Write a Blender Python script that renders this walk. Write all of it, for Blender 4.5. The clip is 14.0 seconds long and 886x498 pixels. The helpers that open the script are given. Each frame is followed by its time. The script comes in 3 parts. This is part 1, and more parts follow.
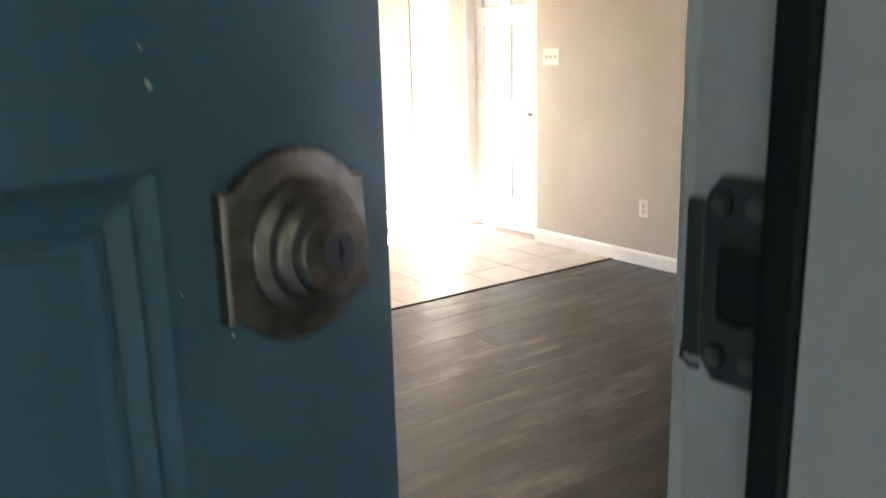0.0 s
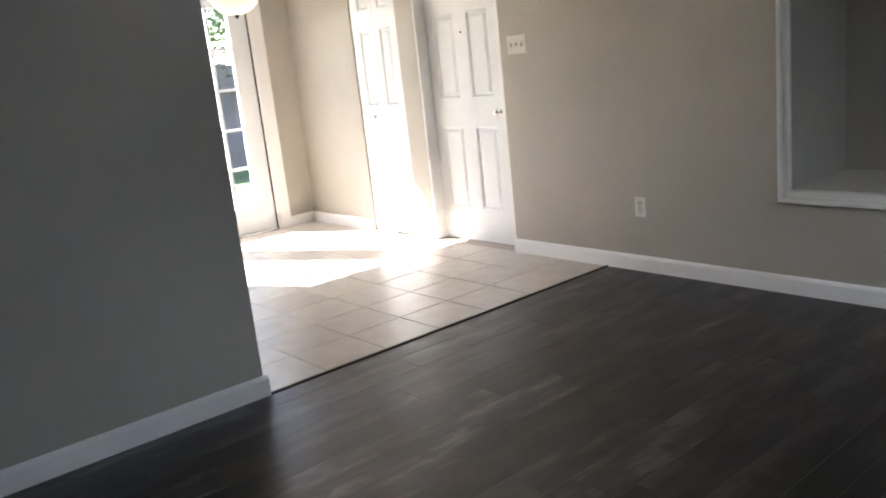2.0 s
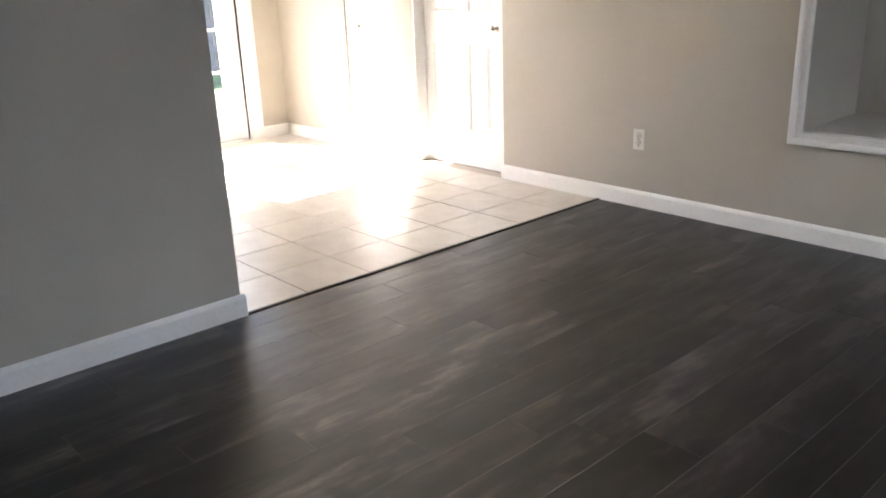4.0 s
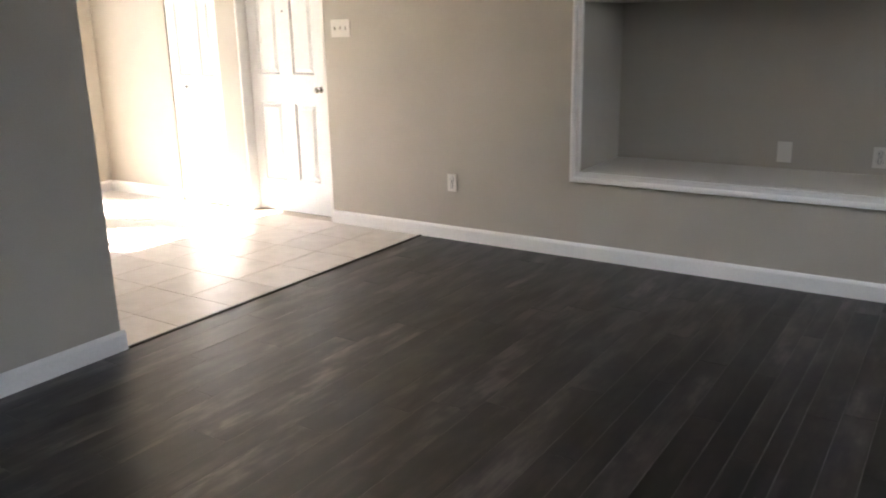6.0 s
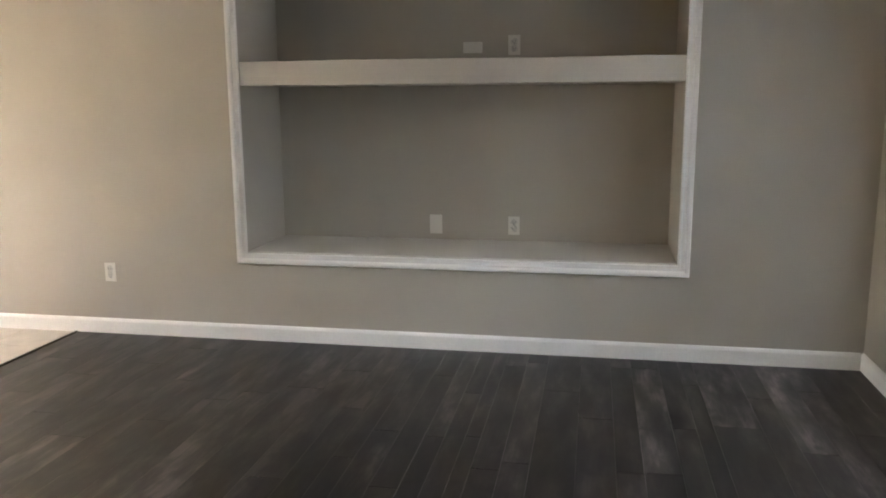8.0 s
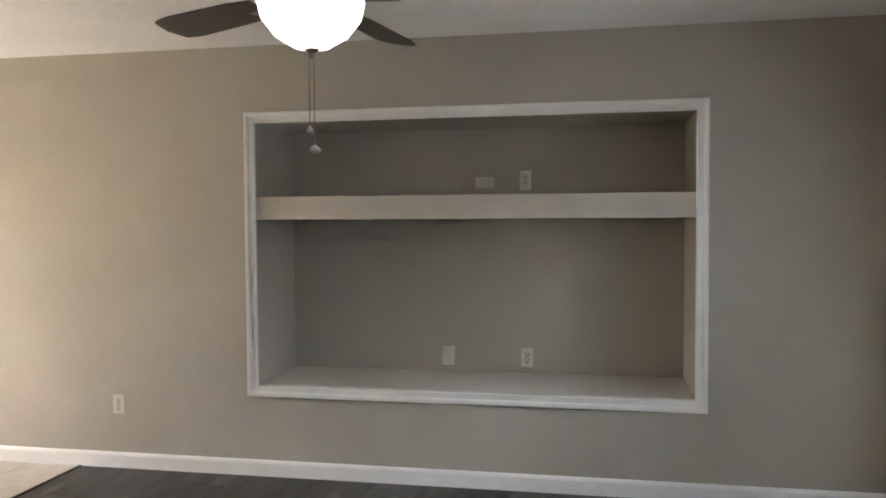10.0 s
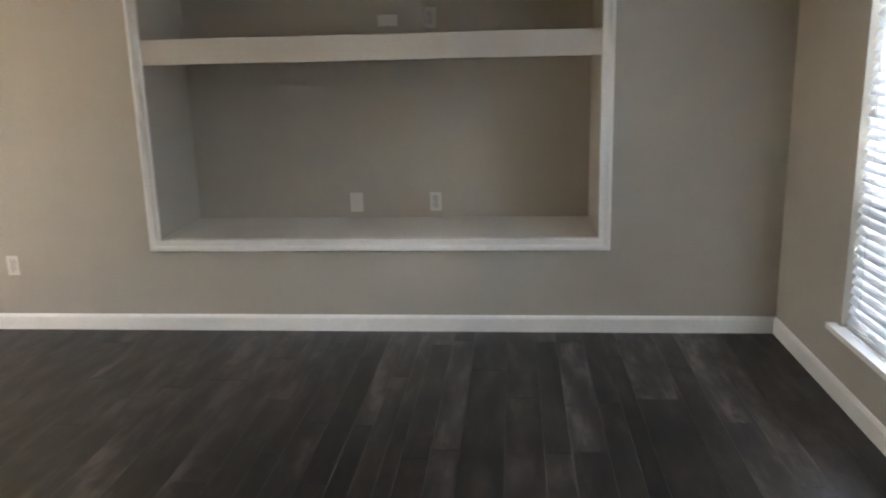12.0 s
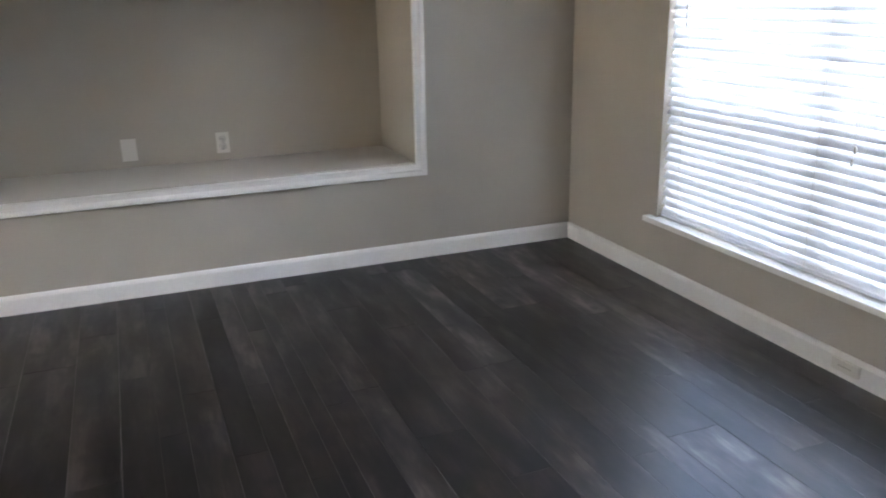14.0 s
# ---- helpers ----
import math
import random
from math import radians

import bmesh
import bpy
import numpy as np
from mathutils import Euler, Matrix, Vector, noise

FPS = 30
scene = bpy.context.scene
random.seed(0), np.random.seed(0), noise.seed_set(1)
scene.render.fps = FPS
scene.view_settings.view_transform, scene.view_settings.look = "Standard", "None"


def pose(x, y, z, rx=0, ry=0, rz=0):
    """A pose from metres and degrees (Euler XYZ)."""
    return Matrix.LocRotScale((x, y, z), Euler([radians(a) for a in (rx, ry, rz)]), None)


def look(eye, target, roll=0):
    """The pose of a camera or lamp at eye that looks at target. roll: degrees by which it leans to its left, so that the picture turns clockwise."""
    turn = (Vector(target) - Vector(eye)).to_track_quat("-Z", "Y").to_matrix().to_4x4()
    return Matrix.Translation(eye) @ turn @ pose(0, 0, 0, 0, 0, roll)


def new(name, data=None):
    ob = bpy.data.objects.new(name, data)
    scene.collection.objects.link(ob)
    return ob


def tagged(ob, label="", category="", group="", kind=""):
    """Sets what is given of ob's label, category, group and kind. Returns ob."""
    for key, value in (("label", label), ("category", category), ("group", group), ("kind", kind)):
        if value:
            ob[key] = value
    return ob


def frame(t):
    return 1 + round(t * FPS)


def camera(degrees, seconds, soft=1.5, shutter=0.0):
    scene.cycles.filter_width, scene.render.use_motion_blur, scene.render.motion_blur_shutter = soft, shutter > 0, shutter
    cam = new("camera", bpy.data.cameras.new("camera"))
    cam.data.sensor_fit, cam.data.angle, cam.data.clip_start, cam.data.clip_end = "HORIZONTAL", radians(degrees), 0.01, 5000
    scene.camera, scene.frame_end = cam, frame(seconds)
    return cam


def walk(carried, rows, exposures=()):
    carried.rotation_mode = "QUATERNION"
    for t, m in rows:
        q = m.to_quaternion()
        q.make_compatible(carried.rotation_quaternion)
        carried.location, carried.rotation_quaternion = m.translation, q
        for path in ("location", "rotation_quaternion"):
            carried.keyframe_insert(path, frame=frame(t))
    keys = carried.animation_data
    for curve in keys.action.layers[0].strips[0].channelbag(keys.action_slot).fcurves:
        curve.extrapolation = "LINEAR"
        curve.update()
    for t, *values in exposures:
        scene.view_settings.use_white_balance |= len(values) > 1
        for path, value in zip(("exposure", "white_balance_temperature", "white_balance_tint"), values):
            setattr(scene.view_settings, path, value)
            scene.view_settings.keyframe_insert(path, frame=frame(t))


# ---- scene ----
cam = camera(57.4, 14.0, soft=1.8, shutter=0.3)
PATH = [
    (0, (3.675, -4.070, 1.342), (2.093, -2.933, 0.889), -1.5),
    (0.5, (3.527, -3.931, 1.221), (1.939, -2.793, 0.794), -2.4),
    (0.7, (3.408, -3.840, 1.228), (1.858, -2.654, 0.794), -4.6),
    (0.8, (3.322, -3.802, 1.234), (1.792, -2.592, 0.796), -5.7),
    (1, (3.215, -3.848, 1.243), (1.725, -2.590, 0.797), -7.5),
    (1.5, (3.128, -3.835, 1.32), (1.732, -2.455, 0.94), -8.3),
    (2, (3.028, -3.732, 1.311), (1.517, -2.503, 0.856), -6.2),
    (2.5, (2.975, -3.544, 1.311), (1.467, -2.337, 0.792), -3.0),
    (2.7, (2.969, -3.506, 1.301), (1.452, -2.32, 0.761), -2.1),
    (4.8, (2.698, -3.966, 1.264), (1.396, -2.616, 0.57), -2.2),
    (5, (2.765, -4.037, 1.282), (1.494, -2.654, 0.595), -2.1),
    (5.5, (2.911, -4.19, 1.32), (1.736, -2.681, 0.736), -2.0),
    (6, (3.033, -4.317, 1.353), (1.967, -2.711, 0.821), -1.2),
    (6.5, (3.069, -4.355, 1.362), (2.172, -2.645, 0.838), -0.3),
    (7, (3.081, -4.367, 1.365), (2.394, -2.549, 0.894), -0.5),
    (7.5, (3.089, -4.325, 1.382), (2.632, -2.421, 0.975), -0.6),
    (8, (3.09, -4.302, 1.388), (2.727, -2.37, 1.022), -0.4),
    (8.5, (3.056, -4.324, 1.4), (2.706, -2.378, 1.099), -0.1),
    (9, (3.035, -4.32, 1.451), (2.687, -2.36, 1.257), 0.3),
    (9.2, (3.042, -4.305, 1.466), (2.689, -2.342, 1.32), 0.2),
    (10.25, (3.050, -4.300, 1.478), (2.666, -2.340, 1.400), -0.4),
    (11.3, (3.002, -4.309, 1.51), (2.631, -2.361, 1.252), -1.2),
    (11.5, (3.031, -4.3, 1.498), (2.674, -2.357, 1.183), -1.3),
    (12, (3.088, -4.225, 1.490), (2.912, -2.288, 1.020), -1.4),
    (12.5, (3.023, -4.096, 1.42), (3.074, -2.167, 0.893), -3.1),
    (13, (2.765, -4.022, 1.412), (2.937, -2.112, 0.844), -2.0),
    (13.5, (2.407, -4.029, 1.399), (2.789, -2.174, 0.757), -3.1),
    (14, (2.122, -3.98, 1.375), (2.816, -2.203, 0.774), -1.2),
]
EXPOSURES = [(0, 4.5, 7000, 18), (0.2, 4.05, 6700, 16), (0.5, 3.3, 6150, 14), (1.5, 3.35, 6250, 15), (2.5, 3.45, 6250, 15), (5, 4.45, 6700, 17),
             (6, 3.92, 6700, 17), (6.5, 3.7, 6600, 17), (7, 3.8, 6750, 17), (7.5, 4.38, 7150, 16), (9, 4.3, 6950, 16), (11.5, 4.15, 6950, 15),
             (12, 4.25, 6950, 15), (13, 4.42, 6800, 16), (14, 4.45, 6550, 17)]
walk(cam, [(t, look(e, g, r)) for t, e, g, r in PATH], EXPOSURES)

# ---- light ----
SUN_WAY = Vector((1.0, 0.53, -0.94)).normalized()
world = bpy.data.worlds.new("sky")
scene.world = world
world.use_nodes = True
wn = world.node_tree
sky = wn.nodes.new("ShaderNodeTexSky")
sky.sky_type = "NISHITA"
sky.sun_disc = False
sky.sun_elevation = math.asin(-SUN_WAY.z)
sky.sun_rotation = math.atan2(-SUN_WAY.x, -SUN_WAY.y)
wn.links.new(sky.outputs[0], wn.nodes["Background"].inputs[0])
wn.nodes["Background"].inputs[1].default_value = 0.15
sun = new("sun", bpy.data.lights.new("sun", "SUN"))
sun.data.energy, sun.data.angle, sun.data.color = 5.0, radians(0.6), (1.0, 0.965, 0.91)
sun.matrix_world = look((0, 0, 20), Vector((0, 0, 20)) + SUN_WAY)
# daylight in the opening of the front window
daylight = new("window_daylight", bpy.data.lights.new("window_daylight", "AREA"))
daylight.data.shape, daylight.data.size, daylight.data.size_y = "RECTANGLE", 1.75, 1.62
daylight.data.energy, daylight.data.color = 6.0, (0.73, 0.86, 1.0)
daylight.data.spread = radians(108)
daylight.matrix_world = look((4.47 + 0.157, -1.745, 1.17), (0, -1.745, 1.17))


# ---- materials ----
def material(name, color, rough=0.5, metal=0.0, spec=0.5):
    m = bpy.data.materials.new(name)
    m.use_nodes = True
    b = m.node_tree.nodes["Principled BSDF"]
    b.inputs["Base Color"].default_value = (*color, 1)
    b.inputs["Roughness"].default_value = rough
    b.inputs["Metallic"].default_value = metal
    b.inputs["Specular IOR Level"].default_value = spec
    return m, m.node_tree, b


def noise_node(nt, scale, detail=4.0, stretch=None, rough=0.55, seeded=False):
    """A noise in object space; stretch scales its axes, seeded shifts it from object to object."""
    tc = nt.nodes.new("ShaderNodeTexCoord")
    mp = nt.nodes.new("ShaderNodeMapping")
    mp.inputs["Scale"].default_value = stretch or (1, 1, 1)
    nt.links.new(tc.outputs["Object"], mp.inputs["Vector"])
    if seeded:
        oi = nt.nodes.new("ShaderNodeObjectInfo")
        mu = nt.nodes.new("ShaderNodeMath")
        mu.operation = "MULTIPLY"
        mu.inputs[1].default_value = 37.0
        nt.links.new(oi.outputs["Random"], mu.inputs[0])
        nt.links.new(mu.outputs[0], mp.inputs["Location"])
    nz = nt.nodes.new("ShaderNodeTexNoise")
    nz.inputs["Scale"].default_value = scale
    nz.inputs["Detail"].default_value = detail
    nz.inputs["Roughness"].default_value = rough
    nt.links.new(mp.outputs[0], nz.inputs["Vector"])
    return nz


def ramp(nt, src, stops):
    r = nt.nodes.new("ShaderNodeValToRGB")
    while len(r.color_ramp.elements) < len(stops):
        r.color_ramp.elements.new(0.5)
    for e, (p, c) in zip(r.color_ramp.elements, stops):
        e.position, e.color = p, (*c, 1) if len(c) == 3 else c
    nt.links.new(src, r.inputs[0])
    return r


def bump(nt, b, src, strength, dist=0.002):
    bp = nt.nodes.new("ShaderNodeBump")
    bp.inputs["Strength"].default_value = strength
    bp.inputs["Distance"].default_value = dist
    nt.links.new(src, bp.inputs["Height"])
    nt.links.new(bp.outputs[0], b.inputs["Normal"])


def mixed(nt, a, c, fac, how="MULTIPLY"):
    mx = nt.nodes.new("ShaderNodeMixRGB")
    mx.blend_type = how
    if isinstance(fac, float):
        mx.inputs[0].default_value = fac
    else:
        nt.links.new(fac, mx.inputs[0])
    nt.links.new(a, mx.inputs[1])
    nt.links.new(c, mx.inputs[2])
    return mx.outputs[0]


def paint(name, color, rough, grain=220.0, relief=0.25, wear=0.06):
    """Rolled or brushed paint: faint orange peel and slow unevenness of tone."""
    m, nt, b = material(name, color, rough)
    slow = noise_node(nt, 1.3, 3)
    lo = tuple(c * (1 - wear) for c in color)
    hi = tuple(min(1, c * (1 + wear)) for c in color)
    r = ramp(nt, slow.outputs[0], [(0.3, lo), (0.7, hi)])
    fine = noise_node(nt, grain, 2)
    r2 = ramp(nt, fine.outputs[0], [(0.3, (0.94, 0.94, 0.94)), (0.7, (1, 1, 1))])
    nt.links.new(mixed(nt, r.outputs[0], r2.outputs[0], 1.0), b.inputs["Base Color"])
    bump(nt, b, fine.outputs[0], relief, 0.001)
    return m


WALL = paint("greige wall paint", (0.476, 0.431, 0.358), 0.55, 160, 0.35)
SHELF = paint("cream shelf paint", (0.62, 0.565, 0.49), 0.5, 160, 0.25)
CEIL = paint("white ceiling paint", (0.80, 0.79, 0.77), 0.8, 60, 0.6)
TRIM = paint("white semi-gloss trim", (0.88, 0.855, 0.815), 0.32, 90, 0.02, 0.015)
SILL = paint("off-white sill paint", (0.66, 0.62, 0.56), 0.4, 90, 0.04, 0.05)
DOORW = paint("white door enamel", (0.82, 0.82, 0.81), 0.35, 70, 0.08, 0.03)
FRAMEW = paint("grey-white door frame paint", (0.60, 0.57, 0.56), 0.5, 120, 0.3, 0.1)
BRONZE, _, _ = material("dark bronze strip", (0.035, 0.025, 0.02), 0.3, 0.8)
RUBBER, _, _ = material("black weatherstrip", (0.008, 0.008, 0.009), 0.7)
PLATE, _, _ = material("ivory plastic plate", (0.74, 0.705, 0.64), 0.35)
# plate ivory with the shade of slots and grooves put into its colour
RECESS, _, _ = material("shaded ivory plastic", (0.50, 0.46, 0.40), 0.6)
KEYFACE, _, _ = material("blue-grey key face", (0.14, 0.15, 0.18), 0.38, 0.85)
SLOT, _, _ = material("dark slot", (0.02, 0.02, 0.02), 0.6)
CHROME, _, _ = material("satin nickel", (0.55, 0.53, 0.50), 0.25, 1.0)
FOB, _, _ = material("frosted clear plastic", (0.42, 0.40, 0.37), 0.45)
DARKROOM, _, _ = material("dark cavity", (0.05, 0.045, 0.04), 0.9)


def teal():
    m, nt, b = material("teal blue door enamel", (0.05, 0.115, 0.145), 0.36)
    slow = noise_node(nt, 3.0, 4)
    r = ramp(nt, slow.outputs[0], [(0.3, (0.045, 0.100, 0.140)), (0.7, (0.057, 0.122, 0.166))])
    fl = noise_node(nt, 70.0, 1)
    r2 = ramp(nt, fl.outputs[0], [(0.80, (0, 0, 0)), (0.815, (0.8, 0.8, 0.8))])
    white = nt.nodes.new("ShaderNodeRGB")
    white.outputs[0].default_value = (0.5, 0.52, 0.52, 1)
    nt.links.new(mixed(nt, r.outputs[0], white.outputs[0], r2.outputs[0], "MIX"), b.inputs["Base Color"])
    brush = noise_node(nt, 60.0, 3, (1, 1, 0.15))
    bump(nt, b, brush.outputs[0], 0.12, 0.002)
    return m


TEAL = teal()


def aged_nickel():
    m, nt, b = material("aged satin nickel", (0.24, 0.21, 0.185), 0.33, 1.0)
    n1 = noise_node(nt, 60.0, 5)
    r = ramp(nt, n1.outputs[0], [(0.3, (0.15, 0.13, 0.11)), (0.7, (0.30, 0.268, 0.238))])
    nt.links.new(r.outputs[0], b.inputs["Base Color"])
    rr = ramp(nt, n1.outputs[0], [(0.3, (0.45, 0.45, 0.45)), (0.7, (0.26, 0.26, 0.26))])
    nt.links.new(rr.outputs[0], b.inputs["Roughness"])
    return m


NICKEL = aged_nickel()
PEWTER, _, _ = material("dull painted strike metal", (0.11, 0.115, 0.11), 0.5, 0.7)


def laminate():
    m, nt, b = material("dark grey-brown laminate", (0.03, 0.027, 0.025), 0.33, 0.0, 0.64)
    oi = nt.nodes.new("ShaderNodeObjectInfo")
    tone = ramp(nt, oi.outputs["Random"], [(0.0, (0.0040, 0.0030, 0.0027)), (0.35, (0.0076, 0.0058, 0.0053)),
                                            (0.70, (0.0145, 0.0115, 0.0107)), (0.90, (0.0240, 0.0197, 0.0186)), (1.0, (0.034, 0.0285, 0.0271))])
    # smoky clouds, drawn out along the boards
    cloud = noise_node(nt, 4.2, 4, (2.6, 0.62, 1), 0.6, True)
    r1 = ramp(nt, cloud.outputs[0], [(0.34, (0.16, 0.15, 0.15)), (0.45, (0.56, 0.545, 0.535)), (0.55, (1.55, 1.50, 1.48)), (0.67, (4.6, 4.47, 4.40))])
    # fine grain
    grain = noise_node(nt, 14.0, 3, (7.0, 0.25, 1), 0.5, True)
    r2 = ramp(nt, grain.outputs[0], [(0.36, (0.80, 0.79, 0.78)), (0.52, (1.0, 1.0, 1.0)), (0.70, (1.22, 1.21, 1.20))])
    # dark knots
    knots = noise_node(nt, 8.0, 1, (1.3, 0.9, 1), 0.5, True)
    r3 = ramp(nt, knots.outputs[0], [(0.29, (0.25, 0.23, 0.23)), (0.41, (1.0, 1.0, 1.0))])
    c = mixed(nt, mixed(nt, mixed(nt, tone.outputs[0], r1.outputs[0], 1.0), r2.outputs[0], 1.0), r3.outputs[0], 1.0)
    nt.links.new(c, b.inputs["Base Color"])
    rr = ramp(nt, cloud.outputs[0], [(0.35, (0.40, 0.40, 0.40)), (0.65, (0.31, 0.31, 0.31))])
    nt.links.new(rr.outputs[0], b.inputs["Roughness"])
    bump(nt, b, grain.outputs[0], 0.04, 0.001)
    return m


LAMINATE = laminate()
# pale tone stands in for light glinting along the plank joints
BEVEL = paint("pale plank edge with painted glint", (0.075, 0.065, 0.059), 0.4, 60, 0.3, 0.4)


def tile_glaze():
    m, nt, b = material("cream ceramic tile", (0.56, 0.49, 0.41), 0.3)
    oi = nt.nodes.new("ShaderNodeObjectInfo")
    tone = ramp(nt, oi.outputs["Random"], [(0.0, (0.55, 0.50, 0.435)), (1.0, (0.63, 0.58, 0.51))])
    n1 = noise_node(nt, 9.0, 5, None, 0.6, True)
    r1 = ramp(nt, n1.outputs[0], [(0.3, (0.88, 0.86, 0.83)), (0.7, (1.06, 1.05, 1.04))])
    nt.links.new(mixed(nt, tone.outputs[0], r1.outputs[0], 1.0), b.inputs["Base Color"])
    n2 = noise_node(nt, 40.0, 4, None, 0.6, True)
    bump(nt, b, n2.outputs[0], 0.12, 0.002)
    return m


TILE = tile_glaze()
GROUT = paint("tan grout", (0.49, 0.43, 0.36), 0.9, 300, 0.5)


def glass():
    m = bpy.data.materials.new("clear glass")
    m.use_nodes = True
    b = m.node_tree.nodes["Principled BSDF"]
    b.inputs["Transmission Weight"].default_value = 1.0
    b.inputs["Roughness"].default_value = 0.0
    b.inputs["IOR"].default_value = 1.02
    return m


GLASS = glass()


def slat_material():
    m, nt, b = material("white translucent blind slat", (0.84, 0.85, 0.87), 0.4)
    tr = nt.nodes.new("ShaderNodeBsdfTranslucent")
    tr.inputs[0].default_value = (0.8, 0.82, 0.86, 1)
    ms = nt.nodes.new("ShaderNodeMixShader")
    ms.inputs[0].default_value = 0.13
    nt.links.new(b.outputs[0], ms.inputs[1])
    nt.links.new(tr.outputs[0], ms.inputs[2])
    nt.links.new(ms.outputs[0], nt.nodes["Material Output"].inputs[0])
    return m


SLAT = slat_material()


# half-clear grey for an added sheet that dims the window's lower half
def dim_sheet_material():
    m, nt, b = material("grey half-clear dimming sheet", (0.05, 0.055, 0.06), 0.8)
    tr = nt.nodes.new("ShaderNodeBsdfTransparent")
    ms = nt.nodes.new("ShaderNodeMixShader")
    ms.inputs[0].default_value = 0.38
    nt.links.new(tr.outputs[0], ms.inputs[1])
    nt.links.new(b.outputs[0], ms.inputs[2])
    nt.links.new(ms.outputs[0], nt.nodes["Material Output"].inputs[0])
    return m


DIM_SHEET = dim_sheet_material()


def lamp_glass(name, color, strength):
    m, nt, b = material(name, (0.85, 0.80, 0.68), 0.3)
    n1 = noise_node(nt, 12.0, 4)
    r = ramp(nt, n1.outputs[0], [(0.3, tuple(c * 0.8 for c in color)), (0.7, color)])
    nt.links.new(r.outputs[0], b.inputs["Emission Color"])
    b.inputs["Emission Strength"].default_value = strength
    return m


PENDANT_GLASS = lamp_glass("lit cream alabaster glass", (1.0, 0.80, 0.46), 0.10)
FAN_GLASS = lamp_glass("frosted white glass", (1.0, 0.95, 0.86), 0.25)
BLADE = paint("dark walnut fan blade", (0.03, 0.02, 0.015), 0.4, 40, 0.1, 0.2)
CONCRETE = paint("pale concrete", (0.42, 0.40, 0.37), 0.85, 60, 0.5, 0.12)
FENCE = paint("weathered brown fence wood", (0.17, 0.145, 0.14), 0.85, 30, 0.5, 0.3)
GRASS = paint("dry lawn", (0.09, 0.12, 0.04), 0.95, 25, 1.0, 0.35)
SIDING = paint("grey-beige siding", (0.40, 0.39, 0.37), 0.7, 90, 0.3)
BARK = paint("tree bark", (0.11, 0.08, 0.06), 0.9, 20, 1.0, 0.3)


def leaf_material():
    m, nt, b = material("green leaves", (0.06, 0.11, 0.03), 0.6)
    g = nt.nodes.new("ShaderNodeNewGeometry")
    r = ramp(nt, g.outputs["Random Per Island"], [(0.0, (0.035, 0.075, 0.02)), (1.0, (0.11, 0.17, 0.05))])
    nt.links.new(r.outputs[0], b.inputs["Base Color"])
    return m


LEAF = leaf_material()


# ---- mesh helpers ----
def add_box(bm, x0, x1, y0, y1, z0, z1):
    v = [bm.verts.new(p) for p in ((x0, y0, z0), (x1, y0, z0), (x1, y1, z0), (x0, y1, z0),
                                   (x0, y0, z1), (x1, y0, z1), (x1, y1, z1), (x0, y1, z1))]
    for f in ((3, 2, 1, 0), (4, 5, 6, 7), (0, 1, 5, 4), (1, 2, 6, 5), (2, 3, 7, 6), (3, 0, 4, 7)):
        bm.faces.new([v[i] for i in f])


def soft(bm, width, segments=2):
    bmesh.ops.bevel(bm, geom=list(bm.edges), offset=width, segments=segments, affect="EDGES", profile=0.5, clamp_overlap=True)
    return bm


def boxes(*dims, bevel=0.0, segments=2):
    bm = bmesh.new()
    for d in dims:
        add_box(bm, *d)
    return soft(bm, bevel, segments) if bevel else bm


def mesh_of(name, bm, mat, smooth=False):
    bmesh.ops.recalc_face_normals(bm, faces=bm.faces)
    me = bpy.data.meshes.new(name)
    bm.to_mesh(me)
    bm.free()
    me.materials.append(mat)
    if smooth:
        for p in me.polygons:
            p.use_smooth = True
        me.set_sharp_from_angle(angle=radians(35))
    return me


def part(name, bm, mat, parent=None, label="", smooth=False, at=None):
    ob = new(name, mesh_of(name, bm, mat, smooth))
    if parent:
        ob.parent = parent
    if at is not None:
        ob.matrix_local = at
    return tagged(ob, label)


def thing(name, m, label, category, group="", kind=""):
    ob = new(name)
    ob.matrix_world = m
    return tagged(ob, label, category, group, kind)


def structure(name, bm, mat, label, category=""):
    return tagged(part(name, bm, mat), label, category or name.split("_")[0], kind="structure")


def lathe(profile, seg=32, axis="Z"):
    """Turns (radius, height) pairs about an axis; the ends are closed where the radius is not zero."""
    bm = bmesh.new()
    rings = []
    for r, h in profile:
        rings.append([bm.verts.new((r * math.cos(2 * math.pi * i / seg), r * math.sin(2 * math.pi * i / seg), h)) for i in range(seg)])
    for a, b in zip(rings, rings[1:]):
        for i in range(seg):
            bm.faces.new((a[i], a[(i + 1) % seg], b[(i + 1) % seg], b[i]))
    bm.faces.new(rings[0][::-1])
    bm.faces.new(rings[-1])
    bmesh.ops.remove_doubles(bm, verts=bm.verts, dist=1e-6)
    if axis == "-Y":
        bmesh.ops.rotate(bm, verts=bm.verts, matrix=Matrix.Rotation(radians(90), 3, "X"))
    return bm


def tube(points, radius, seg=8):
    bm = bmesh.new()
    rings = []
    for i, p in enumerate(points):
        p = Vector(p)
        way = (Vector(points[min(i + 1, len(points) - 1)]) - Vector(points[max(i - 1, 0)])).normalized()
        side = way.orthogonal().normalized()
        up = way.cross(side)
        rad = radius[i] if isinstance(radius, (list, tuple)) else radius
        rings.append([bm.verts.new(p + rad * (side * math.cos(2 * math.pi * k / seg) + up * math.sin(2 * math.pi * k / seg))) for k in range(seg)])
    for a, b in zip(rings, rings[1:]):
        best = min(range(seg), key=lambda k: (a[0].co - b[k].co).length)
        for i in range(seg):
            bm.faces.new((a[i], a[(i + 1) % seg], b[(i + 1 + best) % seg], b[(i + best) % seg]))
    bm.faces.new(rings[0][::-1])
    bm.faces.new(rings[-1])
    return bm


